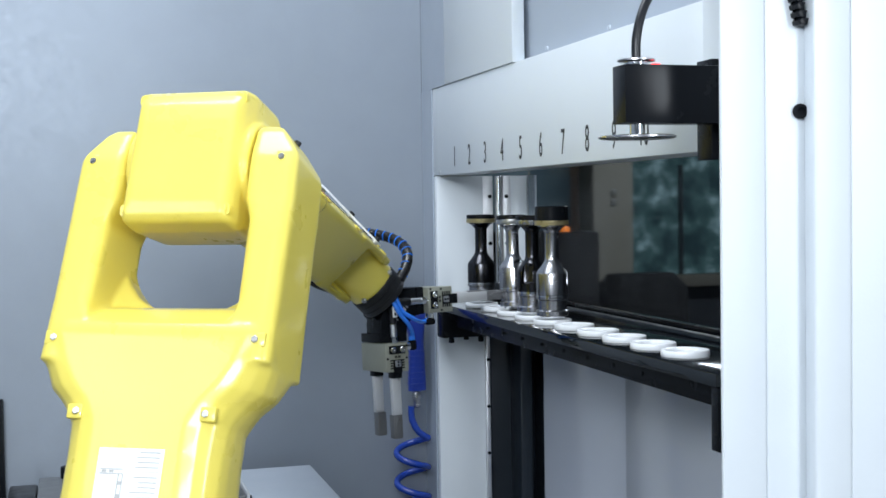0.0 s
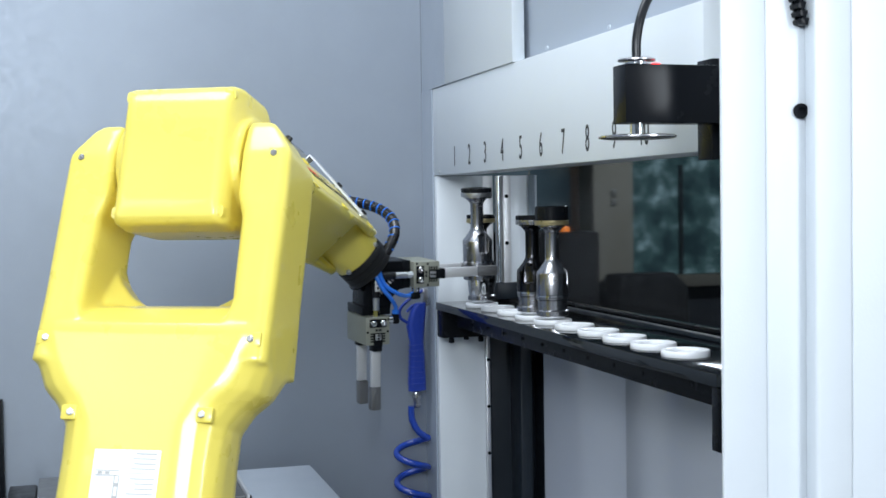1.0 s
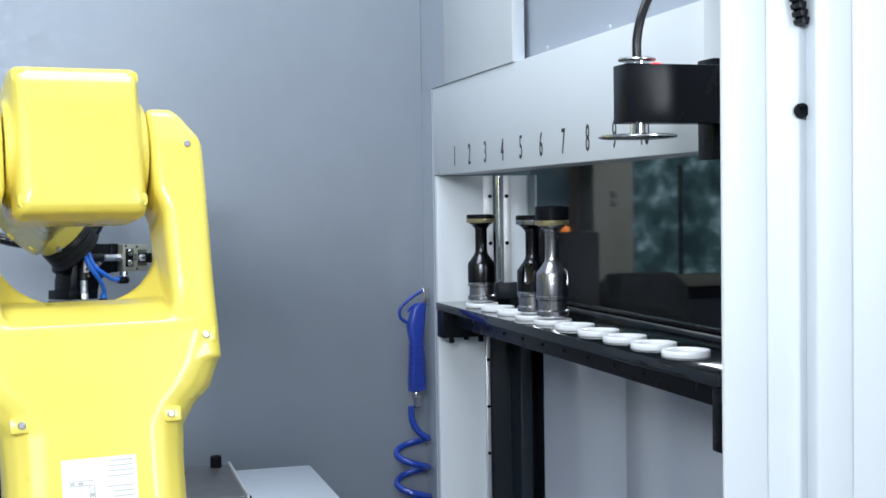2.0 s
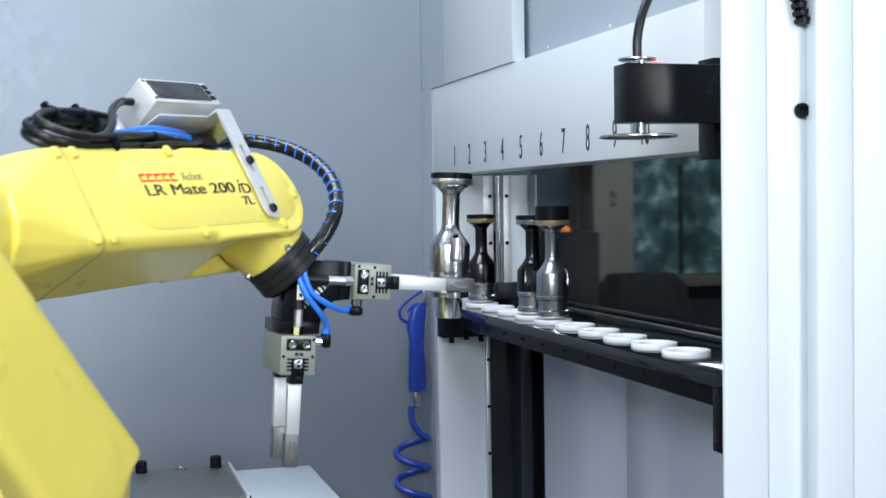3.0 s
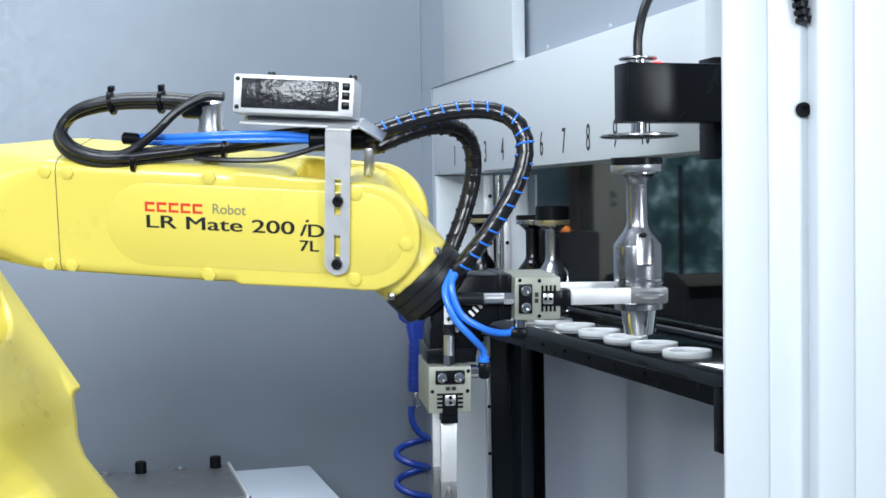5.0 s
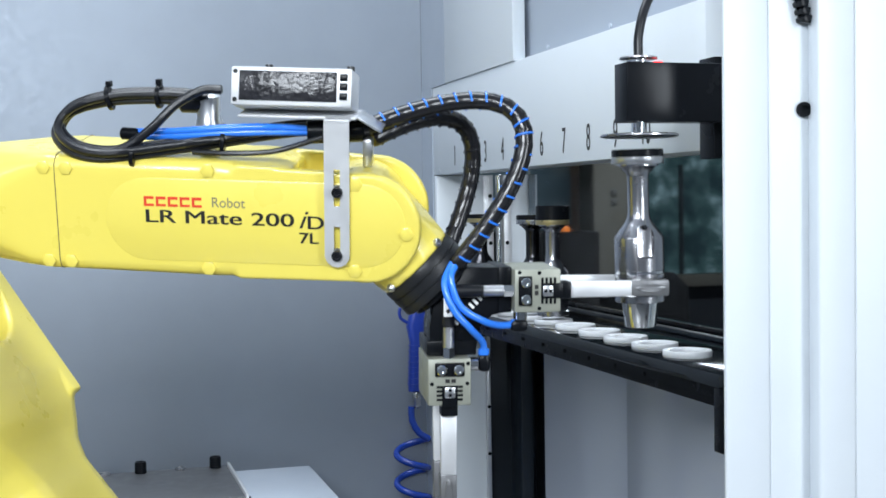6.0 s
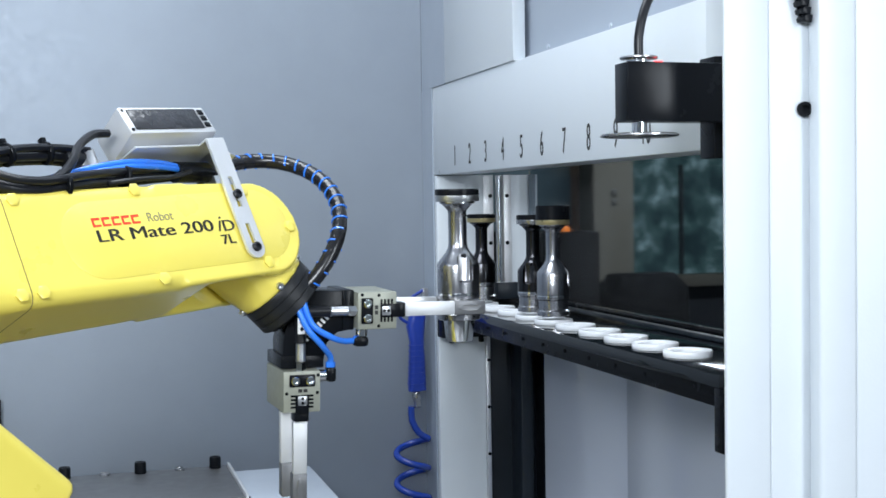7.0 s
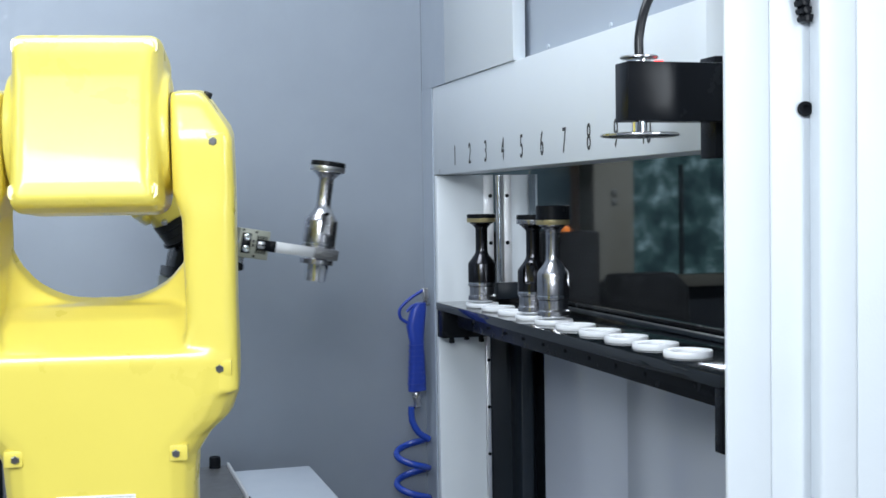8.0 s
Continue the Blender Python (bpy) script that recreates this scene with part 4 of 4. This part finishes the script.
def gripper(parent, m, jaw_gap, name, reach=0.0, side=-1):
    """Two-jaw parallel gripper: fingers run along local x from the mount at the origin."""
    def P(n, bm, mat, par, label=""):
        bmesh.ops.transform(bm, matrix=m, verts=bm.verts)
        return part(n, bm, mat, par, label)
    g = P(name, box(0.0, 0.0375, -0.034, 0.034, -0.0172, 0.0172, 0.0012), OLIVE, parent, "grey-green anodised parallel gripper")
    P("front_plate", box(0.0030, 0.0140, -0.0362, -0.0338, -0.0118, 0.0118, 0.0008), BLACK, g)
    for z in (-0.0068, 0.0068):
        b = lathe([(0.0040, 0), (0.0040, 0.0024), (0.0034, 0.003), (0.0018, 0.003), (0.0016, 0.0012), (0, 0.0012)], 18, Matrix.Translation((0.0085, -0.0361, z)) @ pose(0, 0, 0, 90, 0, 0))
        P("plate_screw", b, CHROME, g)
    for k in range(4):
        x = 0.0215 + 0.0034 * k
        P("rail_slot", box(x, x + 0.0018, -0.0346, -0.0336, -0.0105, 0.0105), BLACK, g)
    P("jaw_carrier", box(0.0215, 0.0390, -0.0358, -0.0338, -0.0062, 0.0062, 0.0006), BLACK, g)
    P("jaw_plate", box(0.0225, 0.0308, -0.0366, -0.0356, -0.0042, 0.0042, 0.0010), ALU, g)
    for x in (0.0246, 0.0286):
        P("jaw_screw", rod((x, -0.0365, 0), (x, -0.0372, 0), 0.0014, 12), BLACK, g)
    for x, z in ((0.0200, 0.0142), (0.0200, -0.0142), (0.004, 0.0148)):
        P("dowel_hole", rod((x, -0.0342, z), (x, -0.0338, z), 0.0016, 10), BLACK, g)
    for k in range(2):
        z = -0.0035 + 0.0048 * k
        P("print_mark", box(0.0162, 0.0192, -0.0345, -0.0341, z, z + 0.0036), BLACK_INK, g)
    for s in (-1, 1):
        y0, y1 = sorted((s * 0.0215, s * 0.0285))
        P("finger_root", box(0.0377, 0.0462, *sorted((s * 0.0185, s * 0.0335)), -0.0066, 0.0066, 0.0008), BLACK, g)
        fb = prism([(0.0463, -0.0066), (0.095 + reach, -0.0062), (0.095 + reach, 0.0062), (0.0463, 0.0066)], y0, y1, 0.0006)
        P("finger", fb, ALU_WHITE, g)
        jb = prism([(0.0950 + reach, -0.0066), (0.1255 + reach, -0.0066), (0.1265 + reach, -0.0052), (0.1265 + reach, 0.0052), (0.1255 + reach, 0.0066), (0.0950 + reach, 0.0066)], *sorted((s * jaw_gap, s * 0.0280)), 0.0008)
        P("jaw", jb, GROUND, g)
        el = lathe([(0.0, -0.0006), (0.0122, -0.0006), (0.0126, 0.0), (0.0110, 0.0006), (0, 0.0002)], 32)
        bmesh.ops.transform(el, matrix=Matrix.Translation((0.1110 + reach, s * 0.0281, 0)) @ pose(0, 0, 0, 90, 0, 0) @ Matrix.Diagonal((1, 0.27, 1, 1)), verts=el.verts)
        P("jaw_recess", el, GROUND, g)
    # proximity sensor plugged into the back of the body
    P("sensor_nut", rod((-0.0080, -0.028, 0.0), (0.0, -0.028, 0.0), 0.0052, 6), CHROME, g)
    P("sensor_body", rod((-0.0250, -0.028, 0.0), (-0.0078, -0.028, 0.0), 0.0045, 18, 0.0008), ALU, g)
    P("sensor_tail", rod((-0.0480, -0.027, 0.0), (-0.0248, -0.028, 0.0), 0.0052, 16, 0.001), RUBBER, g)
    P("air_elbow", box(-0.002, 0.012, -0.031, -0.019, *sorted((side * 0.0242, side * 0.0335)), 0.003), BLACK, g)
    P("elbow_nut", rod((0.006, -0.025, side * 0.0172), (0.006, -0.025, side * 0.0243), 0.0056, 12, 0.0006), CHROME, g)
    return g


def hand():
    """Twin-gripper bracket: x runs along one gripper, minus z along the other."""
    bm = prism([(0.050, -0.079), (0.076, -0.053), (0.093, -0.0535), (0.1125, -0.0535), (0.1125, -0.0895), (0.097, -0.092), (0.087, -0.102), (0.083, -0.124), (0.046, -0.124), (0.046, -0.100)], -0.020, 0.022, 0.0012)
    h = part("gripper_bracket", bm, BLACK, ROBOT, "black anodised twin-gripper bracket")
    d = Vector((1, 0, -1)).normalized()
    low = Vector((-1, 0, -1)).normalized() * 0.009
    part("adapter", rod(d * 0.0880 + low, d * 0.0930 + low, 0.029, 40, 0.001), BLACK, h)
    part("mount_plate", prism([(0.1015, -0.053), (0.1123, -0.053), (0.1123, -0.090), (0.1015, -0.090)], -0.022, 0.034, 0.001), BLACK, h)
    part("mount_plate", prism([(0.0435, -0.112), (0.0435, -0.1238), (0.0835, -0.1238), (0.0835, -0.112)], -0.022, 0.034, 0.001), BLACK, h)
    for k in range(8):
        x = 0.067 + 0.0032 * k
        m = pose(x, -0.0203, -0.103 + 0.0032 * k + 0.006, 0, -45, 0)
        b = box(-0.0011, 0.0011, -0.0003, 0.0003, -0.0028, 0.0028)
        bmesh.ops.transform(b, matrix=m, verts=b.verts)
        if k != 2:
            part("print_mark", b, PAPER, h)
    gripper(h, pose(0.1125, 0, -0.0715), 0.0188, "gripper_forward", 0.0025)
    gripper(h, pose(0.0602, 0, -0.1246, 0, 90, 0), 0.0165, "gripper_down", side=1)
    root = Vector((0.0685, -0.0270, -0.0470))
    part("air_tube", tube(smooth_path([root, (0.061, -0.036, -0.060), (0.068, -0.040, -0.082), (0.086, -0.038, -0.094), (0.100, -0.030, -0.0990), (0.1120, -0.025, -0.0996)], 8), 0.0029, 10), BLUE_TUBE, h, "blue air tube")
    part("air_tube", tube(smooth_path([root + Vector((-0.004, 0, 0)), (0.056, -0.036, -0.064), (0.062, -0.042, -0.084), (0.076, -0.040, -0.100), (0.087, -0.030, -0.112), (0.0890, -0.026, -0.120)], 8), 0.0029, 10), BLUE_TUBE, h, "blue air tube")
    part("tube_collar", rod((0.1110, -0.025, -0.0995), (0.1165, -0.025, -0.0995), 0.0046, 14, 0.0006), BLUE_TUBE, h)
    part("tube_collar", rod((0.0890, -0.025, -0.1180), (0.0890, -0.025, -0.1235), 0.0046, 14, 0.0006), BLUE_TUBE, h)
    part("sensor_cable", tube(smooth_path([(0.0635, -0.027, -0.078), (0.0620, -0.028, -0.066), (0.0640, -0.026, -0.052), (0.068, -0.020, -0.042)], 6), 0.0024, 8), RUBBER, h)
    part("sensor_cable", tube(smooth_path([(0.070, -0.027, -0.0715), (0.064, -0.026, -0.066), (0.063, -0.022, -0.054), (0.066, -0.018, -0.044)], 6), 0.0024, 8), RUBBER, h)
    part("cable_flag", box(0.0550, 0.0620, -0.0385, -0.0370, -0.0905, -0.0755, 0.0005), PAPER, h, "white cable flag")
    for z in (-0.0800, -0.0860):
        part("flag_mark", prism([(0.0566, z), (0.0585, z + 0.0022), (0.0604, z), (0.0585, z - 0.0022)], -0.0388, -0.0384), BLACK_INK, h)
    return h


def conduit(count, length, bands):
    """One hose as short stiff pieces, each with a turn of blue spiral."""
    out = []
    bm = lathe([(0, -length * 0.60), (0.0060, -length * 0.60), (0.0067, -length * 0.52), (0.0070, -length * 0.40), (0.0070, length * 0.40), (0.0067, length * 0.52), (0.0060, length * 0.60), (0, length * 0.60)], 16)
    base = part("hose_piece", bm, CONDUIT, ROBOT)
    bandm = None
    for k in range(count):
        ob = base if k == 0 else new("hose_piece", base.data)
        ob.parent = ROBOT
        b = tube([Vector((0.0072 * math.cos(a), 0.0072 * math.sin(a), 0.0011 * (a - 3.1))) for a in [radians(20 * j) for j in range(0, 14)]], 0.0009, 6) if bandm is None else None
        if b is not None:
            bo = part("spiral_turn", b, bands, ob)
            bandm = bo.data
        else:
            bo = new("spiral_turn", bandm)
            bo.parent = ob
        out.append(ob)
    return out


def hose_points(fore, hand_pose, start, end, n, m, count):
    """Points of a bent hose between the forearm and the bracket."""
    p0, t0 = fore @ Vector(start), fore.to_3x3() @ Vector(n)
    p1, t1 = hand_pose @ Vector(end), hand_pose.to_3x3() @ Vector(m)
    def at(u):
        return p0 * (2 * u ** 3 - 3 * u ** 2 + 1) + t0 * (u ** 3 - 2 * u ** 2 + u) + p1 * (3 * u ** 2 - 2 * u ** 3) + t1 * (u ** 3 - u ** 2)
    fine = [at(k / 200) for k in range(201)]
    run = [0.0]
    for a, b in zip(fine, fine[1:]):
        run.append(run[-1] + (b - a).length)
    pts, j = [], 0
    for k in range(count + 1):
        goal = run[-1] * k / count
        while j < 199 and run[j + 1] < goal:
            j += 1
        w = (goal - run[j]) / max(run[j + 1] - run[j], 1e-9)
        pts.append(fine[j].lerp(fine[j + 1], w))
    return pts


setting()
number_beam()
rack_shelf()
right_post()
far_upright()
lower_panel()
window()
sensor_station()
workshop()
air_gun()
fixtures()
for slot in range(1, 11):
    ring(slot)


def slot_pose(n):
    return pose(0.577, 1.1046 + 0.07156 * (10 - n), 1.3167)


tool_holder("tool_holder", slot_pose(1) @ pose(0, 0, 0.003, 0, 0, 100), BRASS, DARKTOOL, "blackened steel tool holder with brass-coloured rim, in its pocket", slot=False)
tool_holder("tool_holder", slot_pose(4) @ pose(0, 0, 0.003, 0, 0, -40), STEEL, DARKTOOL, "blackened steel tool holder standing in its pocket")
tool_holder("tool_holder", slot_pose(5) @ pose(0, 0, 0.003, 0, 0, 60), BRASS, TURNED, "bright steel tool holder with a tall dark head", big_head=True)
CARRIED = tool_holder("tool_holder", slot_pose(3), ALU, TURNED, "bright turned steel tool holder carried by the gripper")

LINKS = (robot_base(), upper_arm(), elbow_housing(), forearm(), wrist(), hand())
HOSES = (
    (conduit(22, 0.0165, BLUE_TUBE), (-0.0068, 0.0021, 0.0574), (0.0681, -0.0264, -0.0481), (0.438, 0.127, 0.175), (-0.252, 0.052, -0.295)),
    (conduit(18, 0.0165, CONDUIT), (0.0040, 0.0096, 0.0500), (0.0641, 0.0218, -0.0459), (0.412, 0.320, 0.177), (0.028, -0.074, 0.080)),
)


def lamps():
    # unseen panels; the second only houses the added workshop fill
    for x, y, a, b in ((-0.08, 1.20, 0.62, 0.32), (2.3, 3.2, 0.62, 0.17)):
        c = thing("ceiling_light", pose(x, y, 2.745), "flat white ceiling light panel, added out of view", "lamp", "ceiling lights")
        part("frame", box(-a, a, -b, b, 0.0, 0.0548, 0.005), WHITE, c)
    d = thing("wall_light", look((-1.555, 0.49, 2.26), (0.3, 1.3, 1.4)), "flat white wall light panel", "lamp", "wall lights")
    part("frame", box(-0.47, 0.47, -0.22, 0.22, 0.0, 0.04, 0.005), WHITE, d)
    part("bracket", box(-0.03, 0.03, -0.03, 0.03, 0.04, 0.10, 0.003), PALE, d)
    w = thing("hanging_light", pose(0, 0, 0), "flat white light panel hung from the ceiling by two rods", "lamp")
    bm = box(-0.47, 0.47, -0.22, 0.22, 0.006, 0.05, 0.005)
    bmesh.ops.transform(bm, matrix=look((-0.50, -0.45, 2.00), (0.1, 1.1, 1.35)), verts=bm.verts)
    part("frame", bm, WHITE, w)
    for x, y in ((-0.83, -0.36), (-0.23, -0.56)):
        part("rod", rod((x, y, 2.02), (x, y, 2.7995), 0.010, 16), WHITE, w)
    v = thing("upright_light", pose(0, 0, 0), "tall narrow light panel on a floor stand", "lamp")
    bm = box(-0.17, 0.17, -0.47, 0.47, 0.006, 0.05, 0.005)
    bmesh.ops.transform(bm, matrix=look((0.98, -0.40, 1.75), (0.1, 1.1, 1.30)), verts=bm.verts)
    part("frame", bm, WHITE, v)
    part("stand", rod((1.02, -0.47, 0.02), (1.02, -0.47, 1.75), 0.014, 16), DARKGREY, v)
    part("foot", rod((1.02, -0.47, 0.0), (1.02, -0.47, 0.02), 0.16, 32, 0.004), DARKGREY, v)


lamps()


def motions():
    poses = {t: chain(t) for t in STEPS}
    for i, ob in enumerate(LINKS):
        walk(ob, [(t, poses[t][i]) for t in STEPS])
    grip = pose(0.2250, 0, -0.0718, 0, -1.7, 0)
    world_base = pose(*BASE)
    at_pick = world_base @ chain(0.6)[5] @ grip
    walk(CARRIED, [(t, at_pick if t < 0.65 else world_base @ poses[t][5] @ grip) for t in STEPS])
    for pieces, start, end, n, m in HOSES:
        rows = [[] for _ in pieces]
        for t in STEPS:
            pts = hose_points(poses[t][3], poses[t][5], start, end, n, m, len(pieces))
            for k in range(len(pieces)):
                a, b = pts[k], pts[k + 1]
                q = Vector((0, 0, 1)).rotation_difference((b - a).normalized())
                rows[k].append((t, Matrix.Translation((a + b) / 2) @ q.to_matrix().to_4x4()))
        for ob, r in zip(pieces, rows):
            walk(ob, r)


motions()
